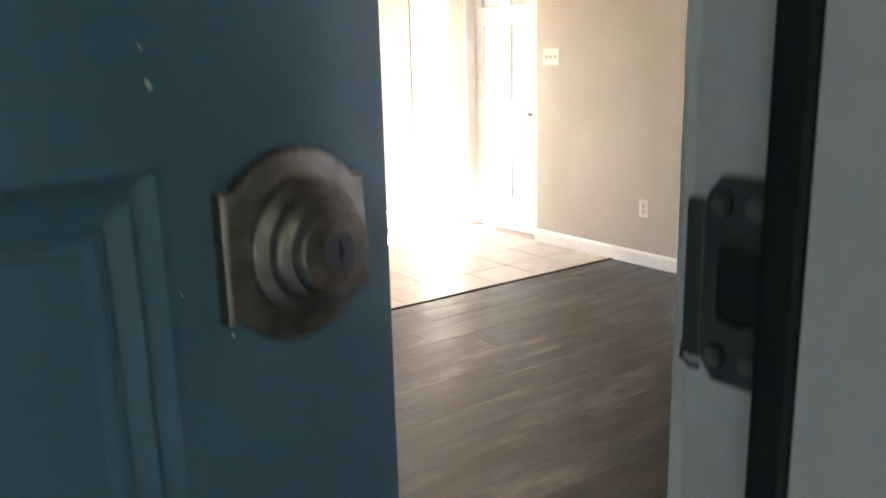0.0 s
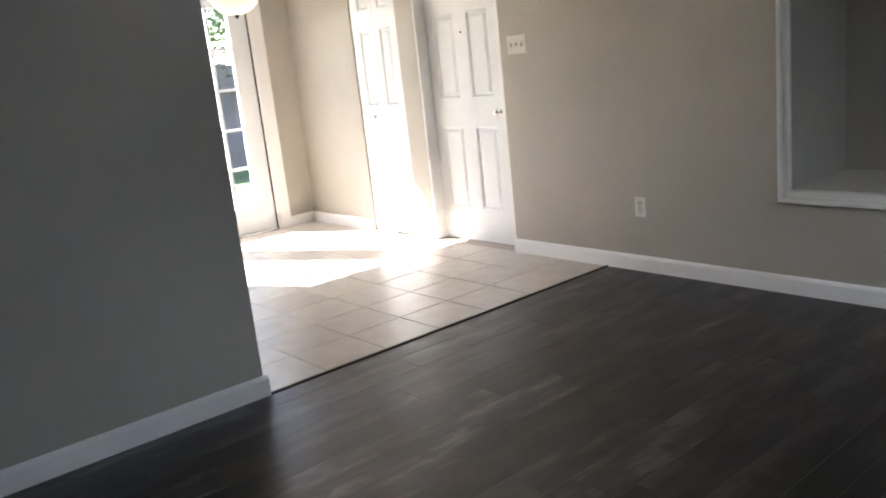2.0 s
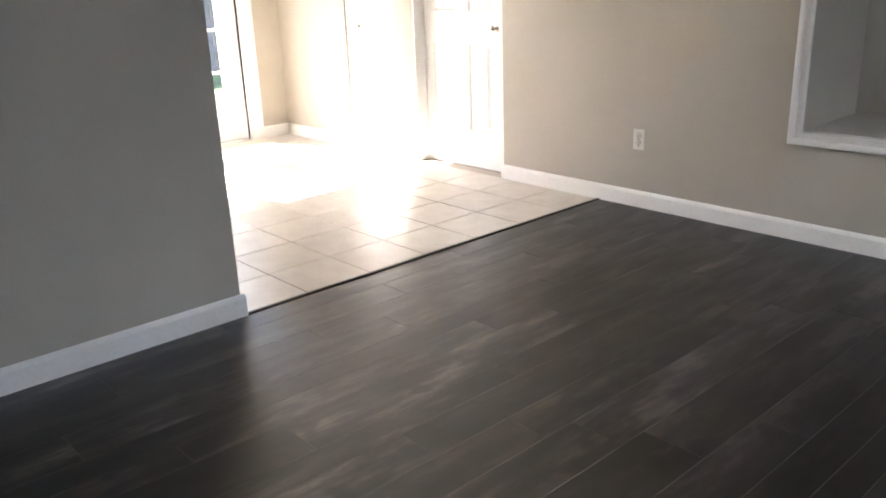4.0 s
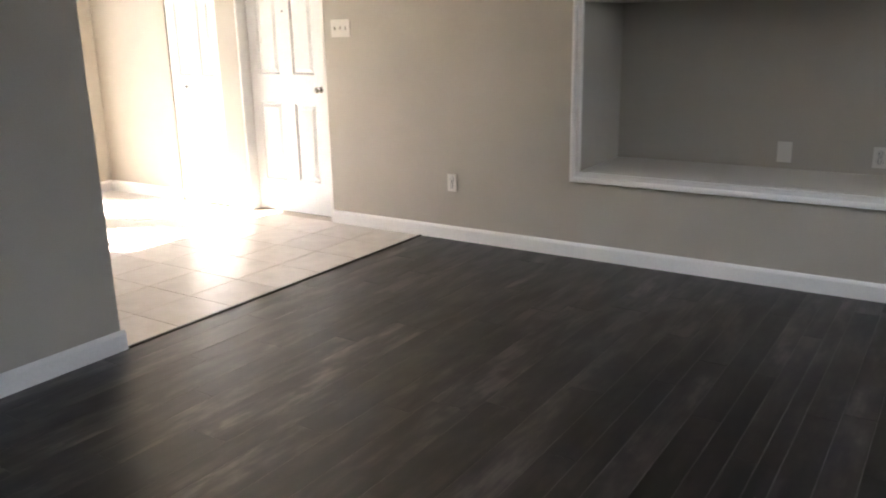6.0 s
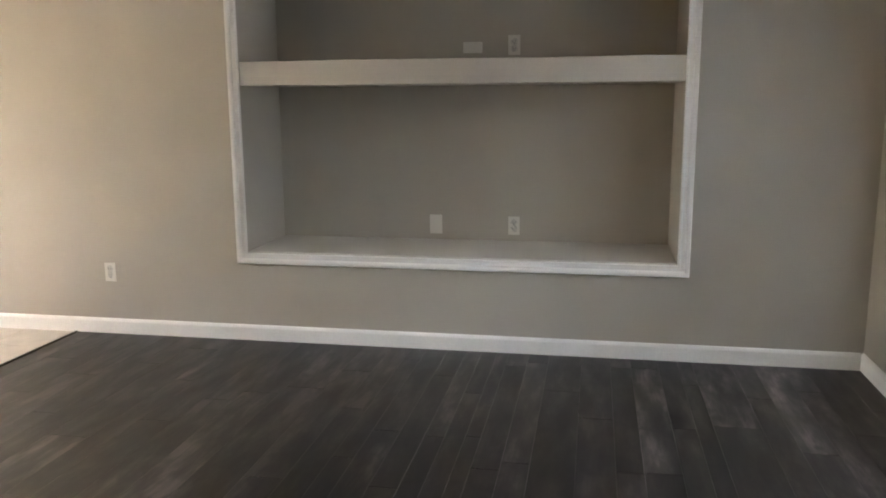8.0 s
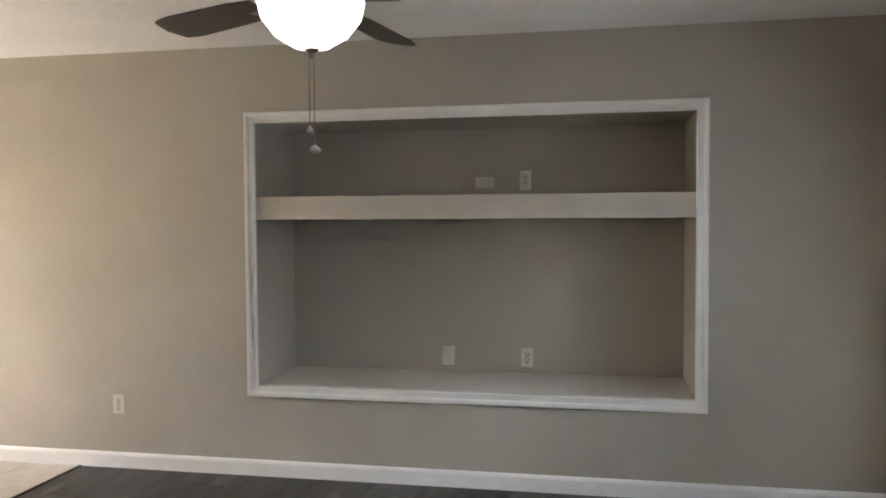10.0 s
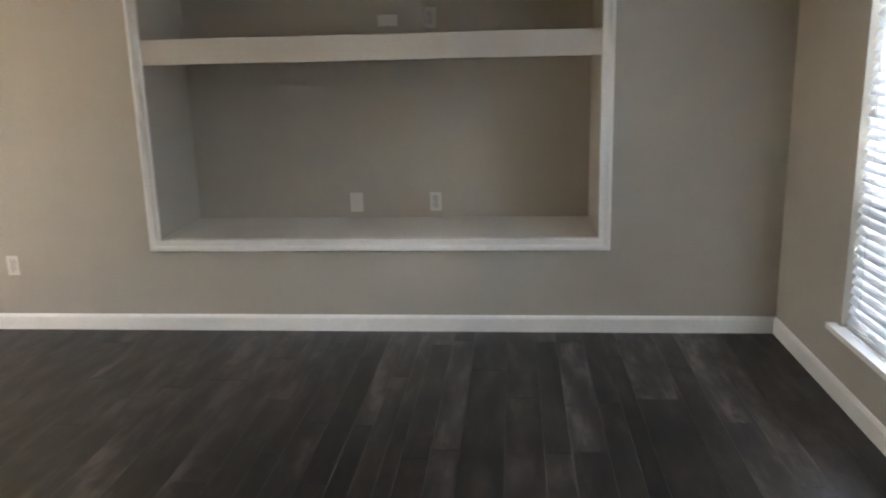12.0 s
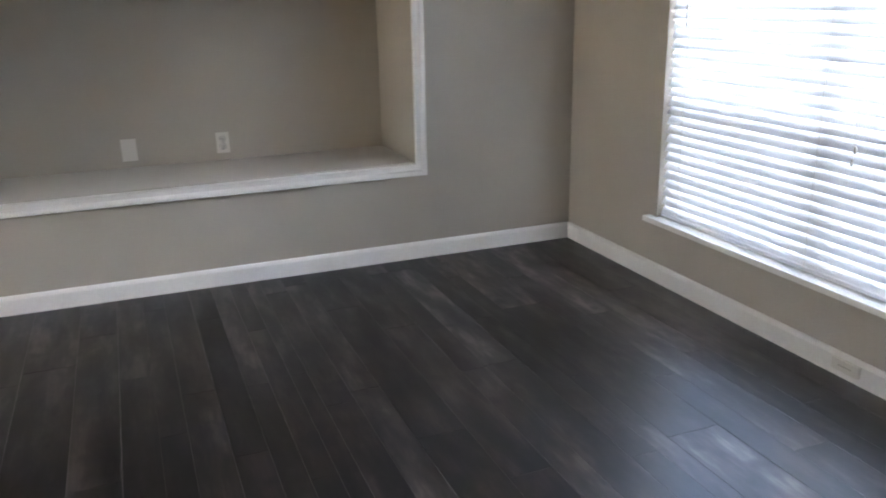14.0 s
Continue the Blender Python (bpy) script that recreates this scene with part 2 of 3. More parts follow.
def panel_door(w, h, thick, panels, step=((0.006, -0.003), (0.010, -0.009), (0.006, 0.0), (0.024, 0.008))):
    """A door leaf from (0, 0, 0), its face at y = 0 looking to -y, with moulded panels (x0, x1, z0, z1)."""
    xs = sorted({0.0, w, *(p[0] for p in panels), *(p[1] for p in panels)})
    zs = sorted({0.0, h, *(p[2] for p in panels), *(p[3] for p in panels)})
    bm = bmesh.new()
    v = {(x, z): bm.verts.new((x, 0, z)) for x in xs for z in zs}
    fields = []
    for xa, xb in zip(xs, xs[1:]):
        for za, zb in zip(zs, zs[1:]):
            f = bm.faces.new((v[xa, za], v[xb, za], v[xb, zb], v[xa, zb]))
            cx, cz = (xa + xb) / 2, (za + zb) / 2
            for k, p in enumerate(panels):
                if p[0] < cx < p[1] and p[2] < cz < p[3]:
                    fields.append((k, f))
    for k in range(len(panels)):
        faces = [f for i, f in fields if i == k and f.is_valid]
        if len(faces) > 1:
            faces = bmesh.ops.dissolve_faces(bm, faces=faces)["region"]
        for width, depth in step:
            bmesh.ops.inset_region(bm, faces=faces, thickness=width, depth=depth, use_even_offset=True)
    edge = [e for e in bm.edges if e.is_boundary]
    made = bmesh.ops.extrude_edge_only(bm, edges=edge)["geom"]
    for g in made:
        if isinstance(g, bmesh.types.BMVert):
            g.co.y += thick
    bmesh.ops.holes_fill(bm, edges=[e for e in bm.edges if e.is_boundary])
    return bm


def wall_boxes(along, a0, a1, t0, t1, z0, z1, openings):
    """Boxes of a wall with openings (a0, a1, z0, z1); along 'x' or 'y', t0 to t1 its thickness."""
    out = []

    def put(p, q, lo, hi):
        if q - p > 1e-5 and hi - lo > 1e-5:
            out.append((p, q, t0, t1, lo, hi) if along == "x" else (t0, t1, p, q, lo, hi))
    at = a0
    for oa, ob_, oz0, oz1 in sorted(openings):
        put(at, oa, z0, z1)
        put(oa, ob_, z0, oz0)
        put(oa, ob_, oz1, z1)
        at = ob_
    put(at, a1, z0, z1)
    return out


def picture_trim(x0, x1, z0, z1, profile):
    """A mitred moulding round an opening in a wall that faces -y; profile of (outward, proud)."""
    bm = bmesh.new()
    rings = []
    for o, p in profile:
        rings.append([bm.verts.new(c) for c in ((x0 - o, -p, z0 - o), (x1 + o, -p, z0 - o), (x1 + o, -p, z1 + o), (x0 - o, -p, z1 + o))])
    for a, b in zip(rings, rings[1:] + rings[:1]):
        for i in range(4):
            bm.faces.new((a[i], a[(i + 1) % 4], b[(i + 1) % 4], b[i]))
    return bm


# ---- plan ----
H = 2.44                      # ceiling
XR = 4.47                     # wall with the window
XF = -3.35                    # wall with the patio doors
XD, YJ = 3.498, -3.833          # entry wall's inner face, latch jamb
YH = YJ - 0.914               # hinge jamb
YB = -6.5                     # back wall
YK = -3.4                     # far side of the tiled dining area
YP = -3.618                   # porch return
YC = -2.320                   # end of the dividing wall
NX0, NX1, NZ0, NZ1, ND = 1.138, 3.528, 0.522, 2.005, 0.575
BX0, BX1, BZ = -2.408, -1.825, 2.04
DX0, DX1, DZ = -1.622, -0.767, 2.045
WY0, WY1, WZ0, WZ1 = -2.66, -0.83, 0.32, 2.02
PY0, PY1, PZ = -2.53, -0.345, 2.05

north = boxes(*wall_boxes("x", XF, XR, 0, 0.14, 0, H, [(BX0, BX1, 0, BZ), (DX0, DX1, 0, DZ), (NX0, NX1, NZ0, NZ1)]))
structure("wall_north", north, WALL, "greige painted drywall wall with a recessed niche", "wall")
structure("wall_niche_back", boxes((NX0 - 0.1, NX1 + 0.1, ND, ND + 0.1, NZ0 - 0.1, NZ1 + 0.1)), WALL, "greige painted back of the media niche", "wall")
for x0, x1 in ((NX0 - 0.1, NX0), (NX1, NX1 + 0.1)):
    structure("wall_niche_side", boxes((x0, x1, 0.14, ND, NZ0 - 0.1, NZ1 + 0.1)), WALL, "greige painted side of the media niche", "wall")
structure("wall_niche_top", boxes((NX0, NX1, 0.14, ND, NZ1, NZ1 + 0.1)), WALL, "greige painted top of the media niche", "wall")
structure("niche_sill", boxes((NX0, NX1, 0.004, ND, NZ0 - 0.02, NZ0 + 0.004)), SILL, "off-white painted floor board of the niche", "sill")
structure("wall_closet", boxes((BX0 - 0.1, DX1 + 0.1, 0.9, 1.0, 0, H), (BX0 - 0.1, BX0 - 0.002, 0.14, 0.9, 0, H), (DX1 + 0.002, DX1 + 0.1, 0.14, 0.9, 0, H)),
          DARKROOM, "unlit closet walls behind the closed doors", "wall")
east = boxes(*wall_boxes("y", YP, 0.14, XR, XR + 0.16, 0, H, [(WY0, WY1, WZ0, WZ1)]))
structure("wall_east", east, WALL, "greige painted wall with a wide window", "wall")
structure("wall_porch", boxes((XD, XR + 0.16, YP - 0.123, YP, 0, H)), WALL, "greige painted return wall beside the porch", "wall")
entry = boxes(*wall_boxes("y", YB, YP - 0.123, XD, XD + 0.16, 0, H, [(YH - 0.03, YJ + 0.03, 0, 2.07)]))
structure("wall_entry", entry, WALL, "greige painted entry wall with the front door opening", "wall")
structure("wall_back", boxes((-0.12, XD + 0.16, YB - 0.15, YB, 0, H)), WALL, "greige painted back wall of the living room", "wall")
structure("wall_divider", boxes((-0.12, 0, YB, YC, 0, H), bevel=0.006), WALL, "greige painted dividing wall with an open end", "wall")
west = boxes(*wall_boxes("y", YK, 0.14, XF - 0.16, XF, 0, H, [(PY0, PY1, 0, PZ)]))
structure("wall_west", west, WALL, "cream-lit greige wall with glazed patio doors", "wall")
structure("wall_kitchen", boxes((XF - 0.16, -0.12, YK - 0.15, YK, 0, H)), WALL, "greige painted wall closing the dining area", "wall")
structure("ceiling", boxes((XF - 0.16, XR + 0.16, YB - 0.15, 0.14, H, H + 0.12)), CEIL, "flat white painted ceiling", "ceiling")
structure("roof", boxes((XF - 0.7, XR + 0.7, YB - 1.5, 1.2, H + 0.12, H + 0.3)), SIDING, "flat roof deck over the house", "roof")


# ---- baseboards and trim ----
def baseboard(a, b, side):
    """A base moulding along x or y from a to b, on the wall's face; side is the way it looks."""
    along_x = abs(a[1] - b[1]) < 1e-6
    length = abs(b[0] - a[0]) if along_x else abs(b[1] - a[1])
    prof = ((0, 0), (0.015, 0), (0.015, 0.074), (0.011, 0.082), (0.007, 0.088), (0, 0.092))
    bm = bmesh.new()
    ends = [[bm.verts.new((s, -p, z)) for p, z in prof] for s in (0, length)]
    for i in range(len(prof)):
        k = (i + 1) % len(prof)
        bm.faces.new((ends[0][i], ends[0][k], ends[1][k], ends[1][i]))
    bm.faces.new(ends[0])
    bm.faces.new(ends[1][::-1])
    turn = {"-y": 0, "+x": 90, "-x": -90, "+y": 180}[side]
    start = {"-y": (min(a[0], b[0]), a[1]), "+x": (a[0], min(a[1], b[1])), "-x": (a[0], max(a[1], b[1])), "+y": (max(a[0], b[0]), a[1])}[side]
    ob = part("baseboard", bm, TRIM)
    ob.matrix_world = pose(start[0], start[1], 0, 0, 0, turn)
    return tagged(ob, "white painted wooden baseboard along the wall", "baseboard", kind="structure")


for a, b, side in (((XF + 0.015, 0), (BX0, 0), "-y"), ((BX1, 0), (DX0, 0), "-y"), ((DX1, 0), (XR - 0.015, 0), "-y"),
                   ((0, YB), (0, YC + 0.015), "+x"), ((-0.12, YC), (-0.001, YC), "+y"), ((XR, YP), (XR, 0), "-x"),
                   ((XF, PY1 + 0.09), (XF, 0), "+x"), ((XF, YK), (XF, PY0 - 0.09), "+x"),
                   ((XD, YB), (XD, YH - 0.1), "-x"), ((0.015, YB), (XD - 0.015, YB), "+y"), ((-0.12, YK), (-0.12, YC), "-x")):
    baseboard(a, b, side)

trim_profile = ((0, 0.0), (0, 0.014), (0.004, 0.021), (0.012, 0.021), (0.015, 0.008), (0.033, 0.010), (0.037, 0.020), (0.045, 0.025), (0.058, 0.025), (0.063, 0.017), (0.063, 0.0))
structure("trim_niche", picture_trim(NX0, NX1, NZ0, NZ1, trim_profile), TRIM, "white mitred picture-frame moulding round the niche", "trim")
shelf = boxes((NX0, NX1, 0.002, ND, 1.464, 1.594), bevel=0.003)
tagged(part("niche_shelf", shelf, SHELF), "thick cream-painted shelf across the niche", "shelf")
structure("transition_strip", boxes((-0.010, 0.007, YC, -0.015, -0.004, 0.006), bevel=0.0025), BRONZE, "thin dark metal strip between tile and laminate", "trim")


# ---- doors on the north wall ----
def six_panels(w, xs, rows):
    return [(a, b, c, d) for a, b in xs for c, d in rows]


def entry_to_garage():
    t = thing("door_1", pose(-1.603, 0.098, 0.004), "closed white six-panel interior door with nickel knob", "door", kind="structure")
    w = 0.762
    part("leaf", panel_door(w, 2.02, 0.035, six_panels(w, ((0.084, 0.301), (0.426, 0.640)), ((0.240, 0.825), (1.025, 1.605), (1.73, 1.92)))), DOORW, t)
    knob = lathe(((0.001, 0), (0.024, 0.001), (0.025, 0.005), (0.011, 0.008), (0.010, 0.022), (0.018, 0.028), (0.023, 0.036), (0.022, 0.046), (0.014, 0.053), (0.001, 0.055)), 24, "-Y")
    part("knob", knob, CHROME, t, "satin nickel knob", True, pose(0.690, 0.001, 0.925))
    part("peephole", lathe(((0.001, 0), (0.008, 0.0), (0.008, 0.003), (0.005, 0.004), (0.001, 0.003)), 16, "-Y"), SLOT, t, "dark peephole", True, pose(0.363, 0.001, 1.472))
    part("sweep", boxes((0.0, w, 0.004, 0.03, -0.004, 0.0)), SLOT, t, "dark door sweep")


entry_to_garage()
jamb = boxes((DX0 - 0.002, DX0 + 0.017, 0.002, 0.14, 0, DZ), (DX1 - 0.03, DX1 + 0.002, 0.002, 0.14, 0, DZ), (DX0 + 0.017, DX1 - 0.03, 0.002, 0.14, DZ - 0.008, DZ + 0.002))
structure("trim_threshold", boxes((DX0 + 0.017, DX1 - 0.03, 0.002, 0.14, -0.12, -0.003)), GROUT, "tan grouted threshold under the recessed door", "threshold")
structure("trim_door", jamb, TRIM, "white painted jamb of the recessed door", "trim")


def bifold():
    t = thing("door_2", pose(BX0 + 0.004, 0.012, 0.012), "closed white two-leaf bifold closet door", "door", kind="structure")
    w = (BX1 - BX0 - 0.012) / 2
    for k in range(2):
        lf = part("leaf", panel_door(w, 2.01, 0.032, six_panels(w, ((0.09 if k == 0 else 0.055, 0.235 if k == 0 else 0.2),), ((0.20, 0.765), (1.0, 1.575), (1.72, 1.905)))),
                  DOORW, t, at=pose(k * (w + 0.004), 0, 0))
        if k == 0:
            kn = lathe(((0.001, 0), (0.008, 0.0), (0.008, 0.012), (0.015, 0.018), (0.016, 0.026), (0.010, 0.031), (0.001, 0.032)), 20, "-Y")
            part("knob", kn, CHROME, lf, "small nickel knob", True, pose(0.187, 0.001, 0.916))
    part("head_track", boxes((0, 2 * w + 0.004, 0.004, 0.03, 2.012, 2.026)), SLOT, t, "dark gap of the head track")


bifold()


# ---- plates on the walls ----
def plate_base(w, h):
    return boxes((-w / 2, w / 2, -0.006, 0.0, -h / 2, h / 2), bevel=0.0025)


def outlet(m, label):
    t = thing("outlet", m, label, "outlet", "white wall outlets")
    part("cover_plate", plate_base(0.070, 0.114), PLATE, t)
    for z in (0.02, -0.02):
        part("receptacle_gap", lathe(((0.001, 0), (0.0178, 0), (0.0178, 0.0006), (0.001, 0.0007)), 20, "-Y"), SLOT, t, "dark gap round the receptacle", at=pose(0, -0.006, z))
        rc = part("receptacle", lathe(((0.001, 0), (0.0165, 0), (0.0165, 0.002), (0.001, 0.0022)), 20, "-Y"), PLATE, t, at=pose(0, -0.006, z))
        part("slots", boxes((-0.0088, -0.0048, -0.003, -0.0021, -0.004, 0.008), (0.0048, 0.0088, -0.003, -0.0021, -0.004, 0.008), (-0.0035, 0.0035, -0.003, -0.0021, -0.0125, -0.0065)),
             SLOT, rc, "dark slots")
    part("screw", lathe(((0.001, 0), (0.003, 0), (0.0025, 0.001), (0.001, 0.0012)), 10, "-Y"), CHROME, t, at=pose(0, -0.006, 0))


outlet(pose(0.251, 0, 0.378), "white duplex outlet low on the greige wall")
outlet(pose(2.616, ND, 0.622), "white duplex outlet inside the niche")
outlet(pose(2.608, ND, 1.692), "white duplex outlet above the niche shelf")


def blank_plate(m, w, h, label):
    t = thing("blank_plate", m, label, "wall plate", "blank wall plates")
    part("cover_plate", plate_base(w, h), PLATE, t)
    for s in (-1, 1):
        at = pose(0, -0.006, s * h * 0.36) if h > w else pose(s * w * 0.36, -0.006, 0)
        part("screw", lathe(((0.001, 0), (0.003, 0), (0.0025, 0.001), (0.001, 0.0012)), 10, "-Y"), PLATE, t, at=at)


blank_plate(pose(2.132, ND, 0.622), 0.078, 0.118, "painted-over blank plate low in the niche")
blank_plate(pose(2.362, ND, 1.682), 0.114, 0.064, "painted-over horizontal blank plate above the niche shelf")


def light_switch():
    t = thing("light_switch", pose(-0.618, 0, 1.350), "white triple toggle light switch beside the door", "light switch")
    part("cover_plate", plate_base(0.163, 0.116), PLATE, t)
    for k in (-1, 0, 1):
        tg = bmesh.new()
        add_box(tg, -0.005, 0.005, -0.011, 0, -0.011, 0.011)
        part("toggle", soft(tg, 0.002), PLATE, t, at=pose(k * 0.046, -0.006, 0, 18))
        part("recess", boxes((-0.006, 0.006, -0.0008, 0, -0.013, 0.013)), RECESS, t, "shaded toggle slot", at=pose(k * 0.046, -0.006, 0))


light_switch()
tbox = thing("cable_outlet", pose(XR - 0.015, -2.025, 0.052, 0, 0, -90), "small white cable outlet box on the baseboard", "outlet")
part("cover_plate", boxes((-0.062, 0.062, -0.014, 0.0, -0.024, 0.024), bevel=0.004), PLATE, tbox)
part("groove", boxes((-0.03, 0.03, -0.0155, -0.0141, -0.002, 0.002)), RECESS, tbox, "groove in shade-darkened ivory")


# ---- window with blinds ----
def window_east():
    t = thing("window_1", pose(XR, (WY0 + WY1) / 2, WZ0, 0, 0, -90), "wide white sash window behind closed slat blinds", "window", kind="structure")
    w, h = WY1 - WY0, WZ1 - WZ0
    fr = boxes((-w / 2, -w / 2 + 0.04, 0.09, 0.15, 0, h), (w / 2 - 0.04, w / 2, 0.09, 0.15, 0, h), (-w / 2 + 0.04, w / 2 - 0.04, 0.09, 0.15, 0, 0.04),
               (-w / 2 + 0.04, w / 2 - 0.04, 0.09, 0.15, h - 0.04, h), (-0.03, 0.03, 0.09, 0.15, 0.04, h - 0.04))
    part("window_frame", fr, TRIM, t)
    part("meeting_rail", boxes((-w / 2 + 0.04, -0.03, 0.095, 0.145, 0.53, 0.585), (0.03, w / 2 - 0.04, 0.095, 0.145, 0.53, 0.585)), TRIM, t)
    for s in (-1, 1):
        a, b = sorted((s * 0.03, s * (w / 2 - 0.04)))
        for z0, z1 in ((0.04, 0.53), (0.585, h - 0.04)):
            p = part("pane", boxes((a, b, 0.118, 0.122, z0, z1)), GLASS, t)
            p.visible_shadow = False
        # added sheet: cuts the daylight behind the lower slats
        part("dimming_sheet", boxes((a, b, 0.136, 0.137, 0.04, 0.56)), DIM_SHEET, t, "grey half-clear sheet added to dim the lower sash")
    sill = part("window_sill", boxes((-w / 2 - 0.055, w / 2 + 0.055, -0.045, -0.001, -0.022, 0.004), (-w / 2, w / 2, -0.001, 0.09, 0.0, 0.004), bevel=0.003), TRIM, t, "white painted stool")
    part("apron", boxes((-w / 2 - 0.03, w / 2 + 0.03, -0.014, -0.001, -0.06, -0.022), bevel=0.003), WALL, t, "greige painted apron")
    return t


window_east()


def blinds():
    w, h = WY1 - WY0 - 0.008, WZ1 - WZ0
    t = thing("window_blind", pose(XR, (WY0 + WY1) / 2, WZ0, 0, 0, -90), "closed white horizontal slat blind hanging in the window", "blind")
    part("head_rail", boxes((-w / 2, w / 2, 0.012, 0.062, h - 0.05, h - 0.002), bevel=0.003), SLAT, t)
    part("bottom_rail", boxes((-w / 2, w / 2, 0.018, 0.058, 0.008, 0.026), bevel=0.004), SLAT, t)
    prof = [(0.0255 * s, 0.0045 * (1 - s * s)) for s in (-1, -0.5, 0, 0.5, 1)]
    bm = bmesh.new()
    rows = [[bm.verts.new((x, y, z + dz)) for y, z in prof] for x in (-w / 2, w / 2) for dz in (0, 0.0025)]
    for k in range(4):
        bm.faces.new((rows[0][k], rows[0][k + 1], rows[2][k + 1], rows[2][k]))
        bm.faces.new((rows[1][k], rows[3][k], rows[3][k + 1], rows[1][k + 1]))
        for a, b in ((0, 1), (2, 3)):
            bm.faces.new((rows[a][k], rows[b][k], rows[b][k + 1], rows[a][k + 1]))
    for k in (0, 4):
        bm.faces.new((rows[0][k], rows[2][k], rows[3][k], rows[1][k]))
    me = mesh_of("slat", bm, SLAT, True)
    rnd = random.Random(4)
    n = int((h - 0.09) / 0.043)
    for i in range(n):
        ob = new("slat", me)
        ob.parent = t
        ob.matrix_local = pose(0, 0.038, 0.045 + i * 0.043, 56 + rnd.uniform(-1, 1), rnd.uniform(-0.06, 0.06), 0)
    for s in (-0.72, 0.0, 0.72):
        part("ladder_cord", tube(((s * w / 2 * 1.2, 0.012, 0.02), (s * w / 2 * 1.2, 0.012, h - 0.05)), 0.0007, 6), PLATE, t)
    for k, z in ((-0.004, 0.455), (0.004, 0.500)):
        x = 0.166 + k
        part("lift_cord", tube(((x, 0.006, z + 0.02), (x, 0.008, h - 0.05)), 0.0006, 6), PLATE, t)
        part("tassel", lathe(((0.002, 0.022), (0.0045, 0.018), (0.0065, 0.002), (0.0060, -0.004), (0.001, -0.006)), 14), PLATE, t, "small cream cord tassel", True, pose(x, 0.006, z))
    part("wand", tube(((-w / 2 + 0.12, 0.004, h - 0.06), (-w / 2 + 0.12, 0.002, h - 0.8)), 0.004, 8), PLATE, t)


blinds()


# ---- patio doors ----
def patio_doors():
    t = thing("door_3", pose(XF, PY0, 0, 0, 0, 90), "white double french patio doors with divided glass panes", "door", kind="structure")
    w = PY1 - PY0
    frame_bm = boxes((0, 0.035, -0.01, 0.16, 0, PZ), (w - 0.035, w, -0.01, 0.16, 0, PZ), (0.035, w - 0.035, -0.01, 0.16, PZ - 0.035, PZ), bevel=0.002)
    part("door_frame", frame_bm, TRIM, t)
    case = boxes((-0.09, 0.01, -0.022, -0.011, 0, PZ + 0.08), (w - 0.01, w + 0.09, -0.022, -0.011, 0, PZ + 0.08), (0.01, w - 0.01, -0.022, -0.011, PZ - 0.01, PZ + 0.08), bevel=0.004)
    part("casing", case, TRIM, t)
    for a, b in ((0.0345, 0.0405), (w - 0.0405, w - 0.0345)):
        part("weather_seal", boxes((a, b, 0.0, 0.018, 0.02, PZ - 0.036)), RUBBER, t, "dark gap seal")
    part("threshold", boxes((0.035, w - 0.035, -0.02, 0.16, -0.004, 0.018), bevel=0.004), CHROME, t, "aluminium threshold")
    lw = (w - 0.082) / 2 - 0.003
    st, z0, z1 = 0.16, 0.22, PZ - 0.16
    for k in range(2):
        base = pose(0.041 + k * (lw + 0.006), 0.02, 0.022)
        lf = part("leaf", boxes((0, st, 0, 0.045, 0, PZ - 0.06), (lw - st, lw, 0, 0.045, 0, PZ - 0.06), (st, lw - st, 0, 0.045, 0, z0), (st, lw - st, 0, 0.045, z1, PZ - 0.06)), DOORW, t, at=base)
        gw = lw - 2 * st
        cols, rws = 4, 5
        for c in range(1, cols):
            x = st + gw * c / cols
            part("muntin", boxes((x - 0.011, x + 0.011, 0.006, 0.039, z0, z1), bevel=0.003, segments=1), DOORW, lf)
        for r in range(1, rws):
            z = z0 + (z1 - z0) * r / rws
            for c in range(cols):
                xa, xb = st + gw * c / cols + (0.0112 if c else 0), st + gw * (c + 1) / cols - (0.0112 if c < cols - 1 else 0)
                part("muntin", boxes((xa, xb, 0.008, 0.037, z - 0.011, z + 0.011)), DOORW, lf)
        for c in range(cols):
            for r in range(rws):
                p = part("pane", boxes((st + gw * c / cols, st + gw * (c + 1) / cols, 0.021, 0.024, z0 + (z1 - z0) * r / rws, z0 + (z1 - z0) * (r + 1) / rws)), GLASS, lf)
                p.visible_shadow = False
        for z in (0.2, 1.0, 1.8):
            x = lw + 0.004 if k else -0.004
            part("hinge", tube(((x, -0.004, z - 0.05), (x, -0.004, z + 0.05)), 0.006, 10), CHROME, lf, "steel hinge")


patio_doors()


